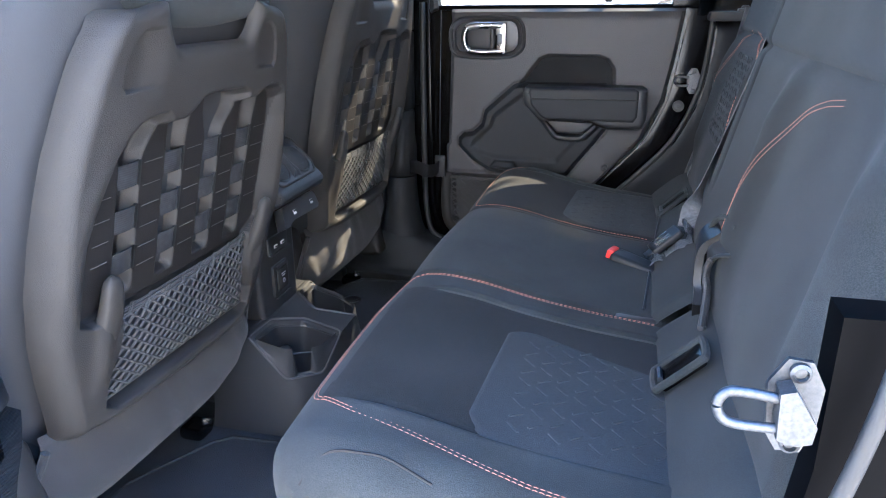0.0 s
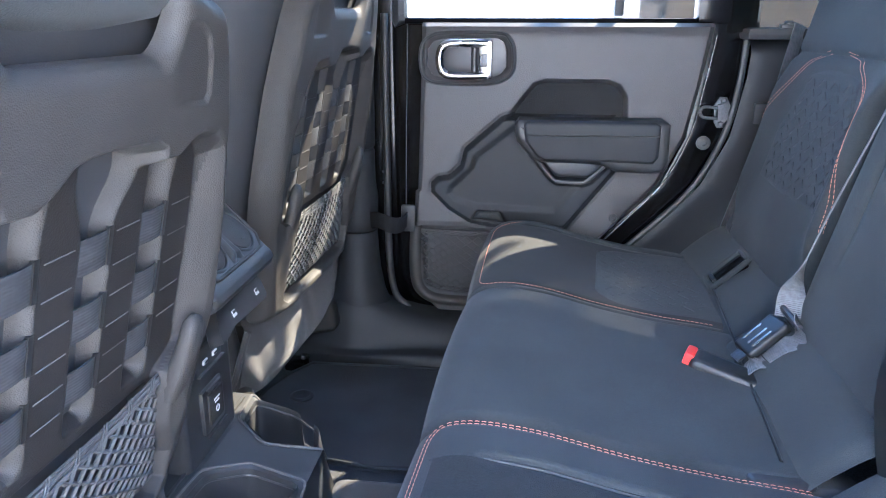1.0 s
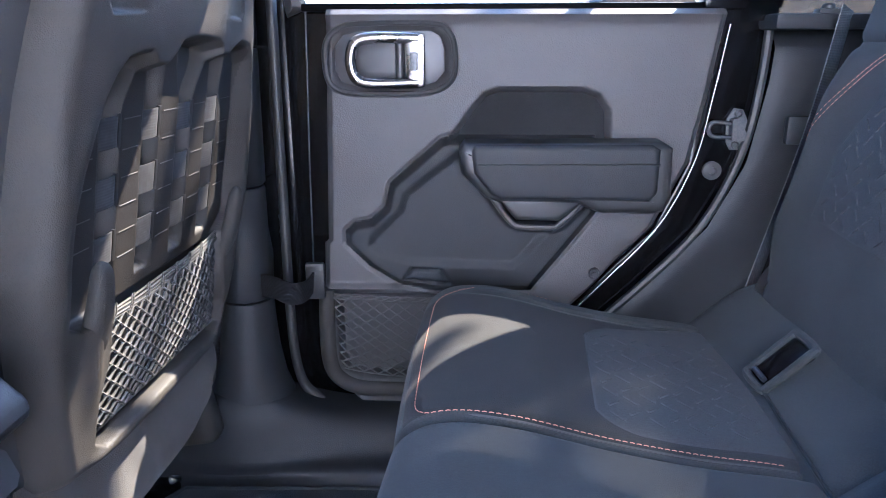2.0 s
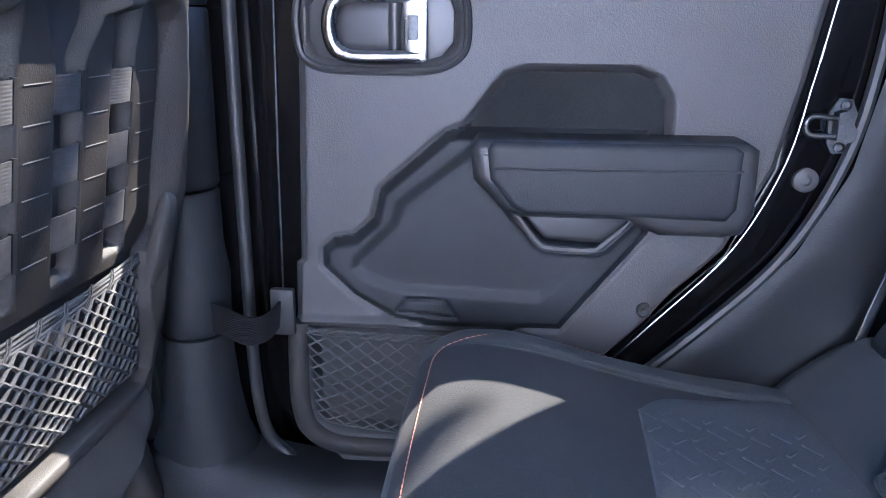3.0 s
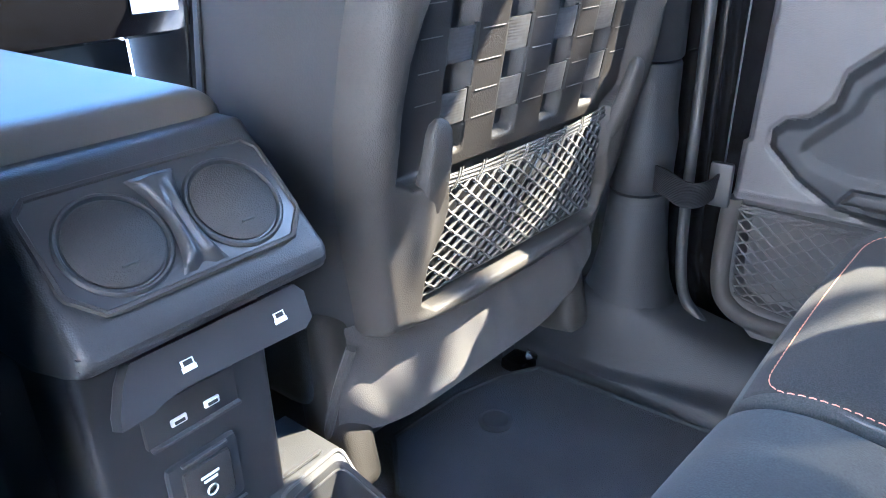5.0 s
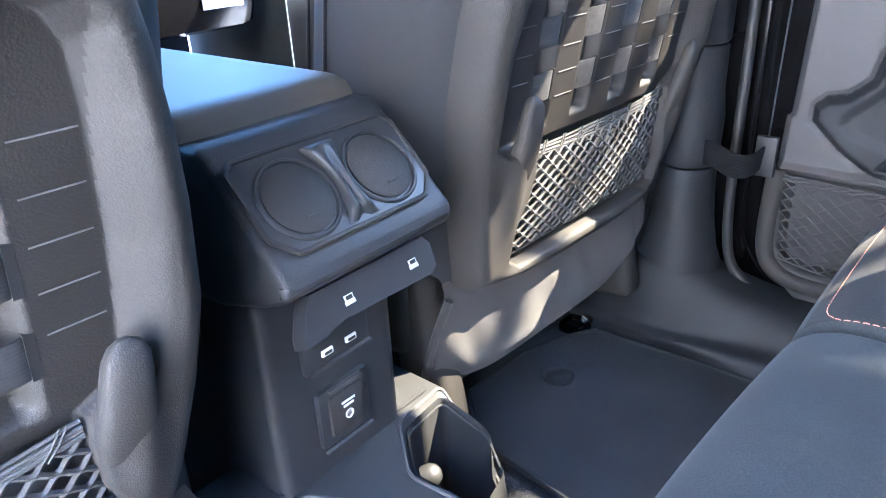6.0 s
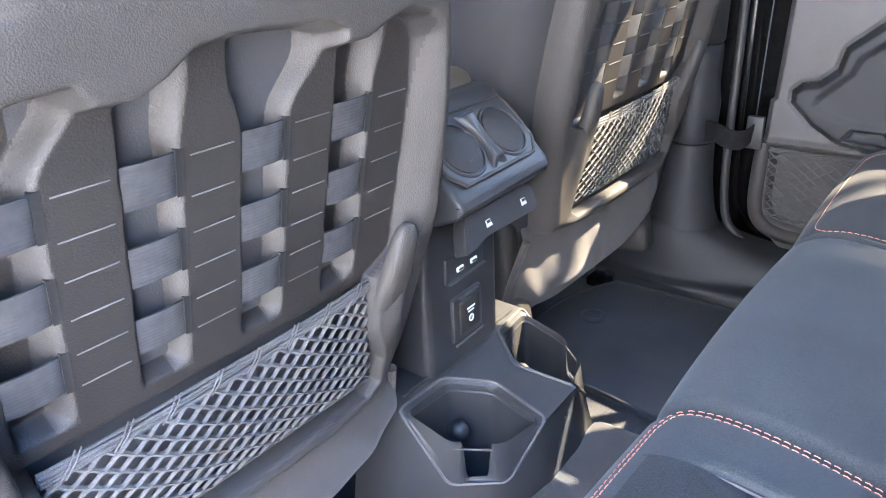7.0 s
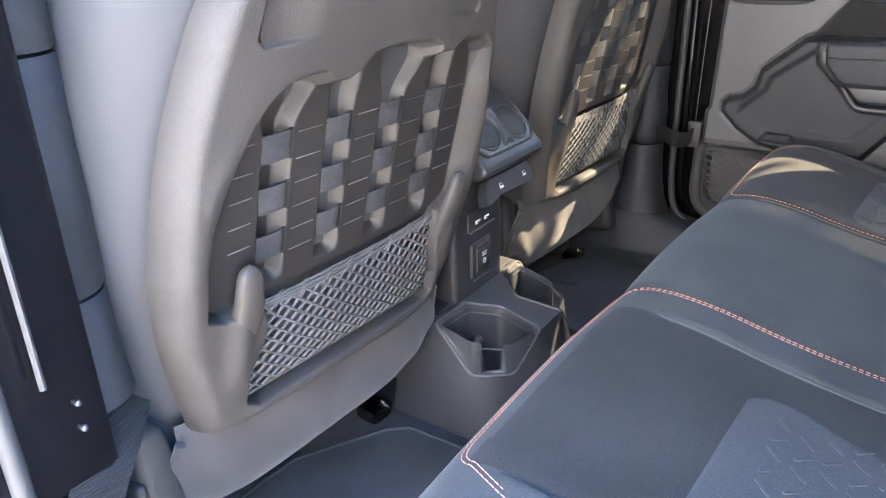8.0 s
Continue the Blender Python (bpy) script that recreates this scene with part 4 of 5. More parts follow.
def panel_relief(x, z):
    """Depth of the door trim, towards the cabin as minus."""
    d = sdf(x, z, BULGE)
    y = -0.011 * smooth(0.001, -0.010, d)
    y = y + 0.004 * np.exp(-((d - 0.003) / 0.003) ** 2)
    di = sdf(x, z, BULGE_IN)
    y = y + 0.006 * smooth(0.006, -0.010, di)
    y = y + 0.020 * smooth(0.002, -0.012, sdf(x, z, ALCOVE))
    b = sdf(x, z, BEZEL)
    y = y - 0.004 * np.exp(-((b + 0.001) / 0.0035) ** 2) + 0.010 * smooth(-0.006, -0.014, b)
    c = sdf(x, z, CUP)
    y = y - 0.007 * np.exp(-((c - 0.002) / 0.005) ** 2) + 0.016 * smooth(0.0, -0.010, c)
    y = y - 0.010 * np.exp(-((z - 0.722) / 0.016) ** 2)
    # small tab in the lower rim
    t = sdf(x, z, [(-0.348, 0.318), (-0.335, 0.336), (-0.290, 0.334), (-0.275, 0.312)])
    y = y + 0.004 * np.exp(-(t / 0.0025) ** 2)
    # shallow crease running down to the lower screw
    y = y + 0.010 * smooth(-0.055, -0.005, x) * smooth(0.39, 0.33, z)
    # pocket behind the net
    p = sdf(x, z, [(-0.458, 0.292), (-0.458, 0.178), (-0.447, 0.154), (-0.420, 0.142), (-0.22, 0.142), (-0.22, 0.292)])
    y = y + 0.022 * smooth(0.0, -0.008, p) - 0.012 * np.exp(-((p - 0.012) / 0.009) ** 2) * smooth(0.31, 0.295, z)
    return y


def door_panel():
    zs, us = np.linspace(0.10, 0.722, 250), np.linspace(0, 1, 240)
    U, Z = np.meshgrid(us, zs)
    r = np.interp(Z, [p[0] for p in PANEL_R], [p[1] for p in PANEL_R])
    l = np.interp(Z, [p[0] for p in PANEL_L], [p[1] for p in PANEL_L])
    X = l + (r - l) * U
    Y = panel_relief(X, Z)
    e = np.minimum(X - l, r - X)
    Y = Y + 0.010 * smooth(0.010, 0, e) + 0.012 * smooth(0.008, 0.0, 0.722 - Z)
    return grid(X, Y, Z)


# dark inlay added to deepen the shade of the recess
part("alcove_inlay", prism([(-0.272, 0.530), (-0.240, 0.583), (-0.223, 0.600), (-0.203, 0.606), (-0.083, 0.606), (-0.060, 0.598), (-0.046, 0.576), (-0.042, 0.520)], 0.028, 0.0165, 0.002), MAINF, door, "black cloth inlay added to deepen the alcove shade above the armrest")
panel = part("door_trim", door_panel(), [TRIM, DARKP], door, "grained charcoal door trim with raised lower field")
at = np.array([tuple(p.center) for p in panel.data.polygons])
# raised field goes darker: light across the trim is put into the colour
field = sdf(at[:, 0], at[:, 2], BULGE) < 0.0015
panel.data.polygons.foreach_set("material_index", [int(f) for f in field])
OUT = [(-0.525, 0.729), (0.152, 0.729), (0.150, 0.69), (0.120, 0.50), (0.075, 0.395), (-0.010, 0.30), (-0.13, 0.175), (-0.20, 0.085), (-0.42, 0.082), (-0.485, 0.110), (-0.522, 0.17)]
part("door_shell", prism(OUT, 0.075, 0.030, 0.006), PAINT, door, "gloss black painted door shell")
seal = spline([(-0.533, 0.74), (-0.534, 0.45), (-0.530, 0.18), (-0.495, 0.105), (-0.43, 0.078), (-0.30, 0.074), (-0.20, 0.077)], 60)
part("door_seal", tube([(p[0], -0.001, p[1]) for p in seal], 0.008, 10, up=(0, 1, 0)), RUBBER, door, "black rubber door seal")
# steel line added where the shell edge catches a reflection
part("edge_glint", tube([(-0.499, 0.028, 0.30), (-0.496, 0.028, 0.50), (-0.490, 0.028, 0.735)], 0.0013, 8, up=(0, 1, 0)), STEEL, door, "thin steel line drawn for the glint on the door shell edge")
edge = [(0.122, 0.70), (0.108, 0.60), (0.090, 0.503), (0.044, 0.403), (-0.038, 0.308), (-0.10, 0.24)]
# chrome tube added as the highlight that runs along the door edge
part("edge_highlight", tube([(p[0], 0.004, p[1]) for p in spline(edge, 40)], 0.0012, 8, up=(0, 1, 0)), CHROME, door, "thin bright rim along the door edge")
# armrest
ARM = [(-0.262, 0.528), (-0.254, 0.538), (0.028, 0.540), (0.041, 0.532), (0.044, 0.462), (0.034, 0.440), (0.012, 0.436), (-0.055, 0.437), (-0.075, 0.444), (-0.090, 0.453), (-0.205, 0.453), (-0.222, 0.458), (-0.258, 0.494)]
arm = part("armrest", prism(ARM, -0.004, -0.062, 0.016, 4), SMOOTHP, door, "moulded black armrest")
PAD = [(-0.238, 0.536), (0.012, 0.537), (0.022, 0.531), (0.022, 0.470), (0.012, 0.456), (-0.080, 0.458), (-0.200, 0.458), (-0.216, 0.466), (-0.240, 0.496), (-0.244, 0.528)]
part("arm_pad", prism(PAD, -0.050, -0.066, 0.008, 3), DARKP, arm, "padded vinyl face with a seam")
part("arm_seam", tube([(-0.235, -0.0668, 0.509), (-0.1, -0.0672, 0.510), (0.022, -0.0668, 0.511)], 0.0016, 6), RUBBER, arm)
part("grip_cup", prism([(-0.205, 0.452), (-0.176, 0.418), (-0.112, 0.416), (-0.075, 0.448)], 0.006, -0.024, 0.008, 3), SMOOTHP, door, "dark grip cup under the armrest")
part("grip_lip", tube(spline([(-0.214, -0.010, 0.452), (-0.183, -0.013, 0.413), (-0.165, -0.014, 0.406), (-0.122, -0.014, 0.405), (-0.108, -0.013, 0.411), (-0.066, -0.010, 0.449)], 40), 0.0045, 8), TRIM, door)
# handle
hb = part("handle_bowl", prism([(x * 0.86 - 0.052, z * 0.86 + 0.092) for x, z in BEZEL], 0.010, 0.004, 0.002), SMOOTHP, door, "dark handle bowl")
part("bezel_ring", tube([(p[0], -0.003, p[1]) for p in spline(BEZEL, 70, True)], 0.0045, 8, True, up=(0, 1, 0)), SMOOTHP, door, "black ring round the handle")
U_PATH = spline([(-0.320, 0.682), (-0.360, 0.683), (-0.395, 0.682), (-0.412, 0.674), (-0.418, 0.651), (-0.412, 0.628), (-0.395, 0.620), (-0.360, 0.619), (-0.320, 0.620)], 50)
part("handle", tube([(p[0], -0.014 - 0.010 * smooth(-0.32, -0.38, p[0]), p[1]) for p in U_PATH], 0.0080, 10, flat=0.75, up=(0, 1, 0)), CHROME, hb, "satin chrome pull handle")
part("handle_pivot", rbox((0.026, 0.014, 0.076), 0.004, pose(-0.325, -0.012, 0.651)), CHROME, hb, "satin chrome pivot block")
part("hinge_barrel", tube([(-0.348, -0.010, 0.622), (-0.348, -0.010, 0.680)], 0.007, 12, up=(0, 1, 0)), SMOOTHP, hb, "dark hinge barrel")
part("lock_tab", rbox((0.012, 0.010, 0.026), 0.002, pose(-0.327, -0.019, 0.650)), STEEL, hb, "bright lock tab")
for nm, x, z, r in (("screw", -0.050, 0.328, 0.0095),):
    part(nm, lathe([(r, 0.004), (r, -0.004), (r * 0.75, -0.006), (r * 0.7, -0.003), (r * 0.35, -0.003), (r * 0.3, -0.005)], 20, "y"), SMOOTHP, door, at=pose(x, 0.000, z))
# net pocket on the door


def dtop(u):
    return (-0.460 + 0.25 * u, -0.010, 0.289 - 0.006 * math.sin(math.pi * u))


def dbot(u):
    return (-0.452 + 0.24 * u, -0.004, 0.146 + 0.016 * (1 - u) ** 4)


part("door_net", net(dtop, dbot, 16, 10, (0, -0.018, 0), 0.0014), CORD, door, "grey elastic net pocket")
part("net_edge", join(*[tube([(-0.460 + 0.25 * k / 30, -0.011 + 0.002 * math.sin(k * 0.9 + j * 2), 0.289 - 0.006 * math.sin(math.pi * k / 30) + 0.004 * math.cos(k * 0.9 + j * 2)) for k in range(31)], 0.0018, 6) for j in range(3)]), CORD, door)
rim = spline([(-0.470, 0.300), (-0.473, 0.25), (-0.472, 0.18), (-0.458, 0.146), (-0.420, 0.128), (-0.34, 0.126), (-0.22, 0.126)], 40)
part("pocket_rim", tube([(p[0], -0.008, p[1]) for p in rim], 0.013, 10, flat=0.8, up=(0, 1, 0)), PLASTIC, door, "rounded plastic pocket rim")
# window frame and panes above the sill
fr = part("window_frame", tube([(p[0], 0.030, p[1]) for p in spline([(-0.505, 0.735), (-0.507, 0.76), (-0.500, 1.17), (-0.470, 1.212), (0.00, 1.216), (0.085, 1.190), (0.112, 0.80), (0.105, 0.735)], 60)], 0.016, 8, up=(0, 1, 0)), RUBBER, door, "black window frame")
part("divider_bar", rbox((0.018, 0.026, 0.48), 0.005, pose(-0.066, 0.030, 0.975)), RUBBER, fr, "black divider between the panes")
# sill strip takes the near-black jamb colour to dull the sun on it
part("sill_strip", rbox((0.62, 0.020, 0.012), 0.004, pose(-0.185, 0.026, 0.725)), JAMBP, door, "rubber window sill strip")

# door check strap at the pillar
strap = thing("door_strap", "black webbing door check strap looped at the pillar", "strap")
part("webbing", ribbon(spline([(-0.512, 1.930, 0.320), (-0.487, 1.906, 0.325), (-0.460, 1.898, 0.318), (-0.444, 1.922, 0.314), (-0.438, 1.966, 0.318)], 24), 0.034, 0.003, (0.1, 0, 1)), BELTB, strap)
part("anchor", rbox((0.030, 0.012, 0.060), 0.005, pose(-0.436, 1.960, 0.318)), SHADEBLACK, strap)

# ---- pillars with sport bar covers ----


def pillar(far):
    sg = 1 if far else -1

    def m(y):
        return MID + sg * y
    root = thing("sport_bar", "black plastic covered roll bar upright flaring into the floor trim", "roll bar", "roll bar uprights")
    a = np.linspace(0, 2 * math.pi, 28, endpoint=False)
    levels = [(0.06, 0.105, 0.075), (0.10, 0.080, 0.066), (0.15, 0.058, 0.056), (0.20, 0.048, 0.050), (0.25, 0.043, 0.046), (0.287, 0.041, 0.044)]

    def ring(zs):
        X = np.array([[(-0.548 if far else -0.605) - 0.02 * (0.3 - z) * (z < 0.3) + r * math.cos(t) for t in a] for z, r, q in zs])
        Y = np.array([[m(0.700 if far else 0.678) + q * math.sin(t) for t in a] for z, r, q in zs])
        Z = np.array([[z for t in a] for z, r, q in zs])
        return capped(grid(X, Y, Z, flip=True, close=True), len(a))
    if far:
        part("lower_cover", ring(levels), DARKP, root)
    part("middle_cover", ring(([(0.290, 0.039, 0.042), (0.294, 0.042, 0.045), (0.33, 0.043, 0.046)] if far else []) + [(0.36, 0.044, 0.048), (0.40, 0.039, 0.043), (0.462, 0.039, 0.042), (0.466, 0.037, 0.040)]), DARKP, root)
    part("upper_cover", ring([(0.469, 0.037, 0.040), (0.473, 0.040, 0.043), (0.60, 0.041, 0.044), (0.665, 0.042, 0.045), (0.668, 0.040, 0.043)]), DARKP, root)
    part("top_cover", ring([(0.671, 0.040, 0.043), (0.675, 0.042, 0.046), (0.9, 0.044, 0.048), (1.34, 0.044, 0.048)]), DARKP, root)
    # painted post behind the cover
    ob = part("trim_post_%s" % ("far" if far else "near"), rbox((0.150, 0.05, 1.30) if far else (0.115, 0.123, 1.30), 0.01, pose(-0.535 if far else -0.6025, m(0.770 if far else 0.7475), 0.66)), PAINT)
    tagged(ob, "gloss black body post between the doors", "body panel", kind="structure")
    for z in (0.408, 0.383):
        part("bolt", lathe([(0.0030, 0.0), (0.0030, 0.003), (0.0015, 0.004)], 14, "x"), STEEL, root, at=pose(-0.502 if far else -0.545, m(0.745 if far else 0.711), z if far else z - 0.012))
    return root


pillar(True)
pillar(False)

# ---- rear jambs: painted metal, striker, inner quarter trim ----


def jamb(far):
    sg = 1 if far else -1

    def m(y):
        return MID + sg * y
    ext = 0.0 if far else 0.20
    top = 0.76 if far else 0.594
    face = [(0.105, top), (0.178 + ext, top), (0.172 + ext, 0.60), (0.150 + ext, 0.50), (0.100 + ext, 0.40), (0.010 + ext, 0.305), (-0.13 + ext, 0.17), (-0.20 + ext, 0.09), (-0.24, 0.09), (-0.06, 0.29), (0.040, 0.395), (0.085, 0.50)]
    if not far:
        face = face[:-4] + [(-0.20, 0.09), (0.00, 0.29), (0.092, 0.395), (0.104, 0.50)]
    dx = 0.050 if far else 0.044
    bm = prism([(x + dx, z) for x, z in face], m(0.760 if far else 0.800), m(0.722 if far else 0.768), 0.004)
    # near jamb gets the shade-darkened paint, far jamb the plain one
    ob = part("trim_jamb_%s" % ("far" if far else "near"), bm, PAINT if far else JAMBP)
    tagged(ob, "gloss black painted door jamb", "body panel", kind="structure")
    st = thing("door_striker", "zinc-plated steel door striker loop bolted to the jamb", "door striker", "door strikers", at=pose(0.182, m(0.716), 0.552) @ Matrix.Diagonal((0.68, 0.68, 0.68, 1)) if far else pose(0.115, m(0.810), 0.545) @ Matrix.Diagonal((0.62, 0.62, 0.62, 1)))
    k = -1
    part("plate", prism([(0.004, -0.030), (0.000, 0.020), (0.014, 0.044), (0.034, 0.042), (0.046, 0.018), (0.044, -0.018), (0.034, -0.046), (0.014, -0.046)], 0.0, 0.008, 0.003, 2), STEEL, st)
    loop = spline([(0.012, 0, 0.012), (-0.022, 0, 0.016), (-0.036, 0, 0.013), (-0.041, 0, 0.001), (-0.035, 0, -0.012), (-0.020, 0, -0.016), (0.014, 0, -0.016)], 40)
    part("loop", tube([(p[0], k * 0.014, p[2]) for p in loop], 0.0048, 10), STEEL, st)
    part("block", prism([(0.006, 0.022), (0.018, 0.026), (0.038, -0.006), (0.036, -0.022), (0.024, -0.026), (0.008, -0.022)], -0.024, 0.002, 0.006, 3), STEEL, st)
    for z in (0.033, -0.036):
        part("bolt", lathe([(0.009, 0.004), (0.009, -0.004), (0.006, -0.006), (0.005, -0.002), (0.001, -0.002)], 16, "y"), STEEL, st, at=pose(0.024, k * 0.001, z))
    if far:
        bump = part("door_bumper", lathe([(0.014, 0.004), (0.014, -0.004), (0.011, -0.006), (0.006, -0.006), (0.005, -0.002)], 20, "y"), TRIM, at=pose(0.169, m(0.720), 0.489))
        tagged(bump, "grey rubber door bumper button on the jamb", "bumper")
    # seal along the body side
    path = [(0.180, 0.76), (0.176, 0.62), (0.158, 0.51), (0.108, 0.40), (0.020, 0.300), (-0.12, 0.165), (-0.20, 0.075)]
    sl = part("trim_seal_%s" % ("far" if far else "near"), tube([(p[0] + dx, m(0.716 if far else 0.762), p[1]) for p in spline(path, 50)], 0.007, 8, up=(0, 1, 0)), RUBBER)
    tagged(sl, "black rubber body seal", "seal", kind="structure")


jamb(True)
jamb(False)


def quarter_trim(far):
    """Moulded plastic trim beside the rear bench, from the window ledge down to the floor."""
    sg = 1 if far else -1
    zs, us = np.linspace(0.02, 0.70, 60), np.linspace(0, 1, 40)
    U, Z = np.meshgrid(us, zs)
    left = np.interp(Z, [0.02, 0.17, 0.30, 0.40, 0.50, 0.62, 0.70], [-0.20, -0.11, 0.028, 0.118, 0.166, 0.186, 0.190])
    left = left + (0.052 if far else 0.036)
    X = left + (0.55 - left) * U
    d = X - left
    Y = (0.716 if far else 0.760) - 0.075 * smooth(0.0, 0.10, d) - 0.02 * smooth(0.10, 0.22, d)
    Y = Y + 0.05 * smooth(0.66, 0.70, Z) ** 2
    ob = part("trim_quarter_%s" % ("far" if far else "near"), grid(X, MID + sg * Y, Z, flip=far), DARKP)
    tagged(ob, "grained black quarter trim beside the bench", "body trim", kind="structure")
    led = part("trim_ledge_%s" % ("far" if far else "near"), rbox((0.37, 0.11, 0.022), 0.008, pose(0.40, MID + sg * 0.715, 0.703)), DARKP)
    tagged(led, "black window ledge", "body trim", kind="structure")


quarter_trim(True)
quarter_trim(False)
cap = thing("belt_guide", "small black plastic belt slot cover on the trim", "trim cover", at=pose(0.262, 1.905, 0.560))
part("cover", rbox((0.055, 0.014, 0.040), 0.006), DARKP, cap)
knob = thing("roof_latch", "small black roof fastener knob on the window ledge", "fastener", at=pose(0.293, 1.953, 0.716))
part("base", rbox((0.032, 0.022, 0.008), 0.003, pose(0, 0, 0)), SMOOTHP, knob)
part("cap", lathe([(0.009, 0.0), (0.009, 0.008), (0.006, 0.011)], 14), SMOOTHP, knob)

# ---- floor trims and mats ----


def floor_trim(far):
    sg = 1 if far else -1
    xs, vs = np.linspace(-0.98, 0.02, 90), np.linspace(0, 1, 24)
    prof = spline([(0.600, 0.0), (0.612, 0.028), (0.640, 0.040), (0.662, 0.070), (0.690, 0.088), (0.745, 0.090)], 24)
    X = np.repeat(xs[None], 24, 0)
    Y = np.repeat(prof[:, 0:1], 90, 1)
    Z = np.repeat(prof[:, 1:2], 90, 1)
    f = np.exp(-((X + 0.56) / 0.11) ** 2)
    Y = Y - 0.030 * f * smooth(0.0, 0.05, Z)
    Z = Z + 0.055 * f * smooth(0.035, 0.085, Z)
    ob = part("trim_floor_%s" % ("far" if far else "near"), grid(X, MID + sg * Y, Z, flip=not far), DARKP)
    tagged(ob, "moulded black plastic floor edge trim", "body trim", kind="structure")


floor_trim(True)
floor_trim(False)


def floor_mat(poly, label):
    root = thing("floor_mat", label, "floor mat", "floor mats")
    body = part("carpet", prism(poly, 0.0, 0.010, 0.004, 2, "xy"), CARPET, root)
    loop = [(x, y, 0.0095) for x, y in poly]
    P = []
    for i in range(len(loop)):
        a, b = np.array(loop[i]), np.array(loop[(i + 1) % len(loop)])
        P += [a + (b - a) * t for t in np.linspace(0, 1, 6)[:-1]]
    part("binding", tube(P, 0.004, 6, True), FABRIC, root, "stitched cloth binding")
    return root


mat = floor_mat([(-0.705, 1.603), (-0.695, 1.728), (-0.670, 1.803), (-0.635, 1.858), (-0.270, 1.866), (-0.190, 1.828), (-0.190, 1.508), (-0.420, 1.493), (-0.630, 1.528)], "black carpet floor mat with round grommet")
part("grommet", lathe([(0.024, 0.006), (0.024, 0.013), (0.018, 0.015), (0.010, 0.012), (0.004, 0.012)], 24), RUBBER, mat, "round black grommet", at=pose(-0.6145, 1.711, 0))
floor_mat([(-0.720, 0.760), (-0.710, 0.920), (-0.680, 0.975), (-0.635, 1.055), (-0.605, 1.080), (-0.320, 1.085), (-0.240, 1.020), (-0.240, 0.680), (-0.620, 0.680)], "black carpet floor mat behind the front seat")

# ---- console ----
console = thing("centre_console", "black centre console rear with vents, switches and cup holders", "console")
part("pedestal", rbox((0.34, 0.150, 0.50), 0.012, pose(-0.755, MID, 0.245), 3), SMOOTHP, console, "smooth black console rear face")
# vent head: a rounded box with a slanted face
head = [(-0.720, 0.470), (-0.630, 0.514), (-0.600, 0.514), (-0.521, 0.435), (-0.516, 0.424), (-0.524, 0.414), (-0.552, 0.402), (-0.600, 0.388), (-0.720, 0.380)]
bm = prism(head, MID - 0.091, MID + 0.091, 0.0, axes="xz")
bmesh.ops.bevel(bm, geom=[e for e in bm.edges if e.calc_face_angle(0) > 0.3], offset=0.0095, segments=4, profile=0.6, affect="EDGES")
vh = part("vent_head", bm, CONS, console, "grained black vent housing")
FACE = pose(-0.556, MID, 0.470, 0, 45, 0)   # local z out of the slanted face, local x down it
octo = [(-0.034, -0.083), (0.020, -0.083), (0.038, -0.066), (0.038, 0.066), (0.020, 0.083), (-0.034, 0.083), (-0.043, 0.074), (-0.043, -0.074)]
bz = part("bezel", prism(octo, -0.004, 0.0035, 0.002, 2, "xy"), SMOOTHP, vh, "satin black vent bezel", at=FACE)
part("bezel_rim", tube([(x, y, 0.003) for x, y in [np.array(octo[i]) * (1 - t) + np.array(octo[(i + 1) % 8]) * t for i in range(8) for t in (0.05, 0.35, 0.65, 0.95)]], 0.0024, 6, True), PLASTIC, vh, at=FACE)
for sg in (-1, 1):
    part("vent", lathe([(0.0345, -0.002), (0.0345, 0.003), (0.0330, 0.0045), (0.0315, 0.0045), (0.0300, 0.0015), (0.001, 0.0015)], 40), RUBBER, vh, "round closed air vent", at=FACE @ pose(0, sg * 0.042, 0.0015))
    part("vent_disc", lathe([(0.0290, 0.0), (0.0290, 0.0035), (0.0275, 0.0046), (0.001, 0.0050)], 36), PLASTIC, vh, "round grey vent flap", at=FACE @ pose(0, sg * 0.042, 0.0015))
    part("flap_mark", rbox((0.0012, 0.010, 0.001), 0, pose(0.016, 0, 0.0056)), RUBBER, vh, at=FACE @ pose(0, sg * 0.042, 0.0015))


def saddle():
    """Scooped web that widens above and below the two vents."""
    us, vs = np.linspace(-0.036, 0.034, 30), np.linspace(-1, 1, 17)
    U, W = np.meshgrid(us, vs)
    wide = 0.0075 + 0.010 * (np.abs(U) / 0.036) ** 2
    H = 0.004 + 0.009 * np.sqrt(np.clip(1 - W ** 2, 0, 1)) * smooth(0.036, 0.024, U) * smooth(-0.038, -0.030, U)
    H = H - 0.0045 * np.exp(-(W / 0.35) ** 2) * smooth(-0.03, 0.0, U)
    return grid(U, W * wide, H, flip=True)


part("divider", saddle(), SMOOTHP, vh, "scooped web between the vents", at=FACE)
# switch bar under the vents
LEVER = [(1.340, 0.404), (1.346, 0.396), (1.344, 0.376), (1.336, 0.371), (1.236, 0.375), (1.222, 0.373), (1.213, 0.370), (1.193, 0.369), (1.195, 0.377), (1.204, 0.394), (1.212, 0.404)]
bm = prism([(y - MID, z - 0.388) for y, z in LEVER], -0.010, 0.010, 0.005, 3)
bmesh.ops.transform(bm, matrix=pose(-0.541, MID, 0.3845, 0, -25, 0) @ pose(0, 0, 0, 0, 0, 90), verts=bm.verts)
bar = part("switch_bar", bm, SMOOTHP, console, "black window switch bar")


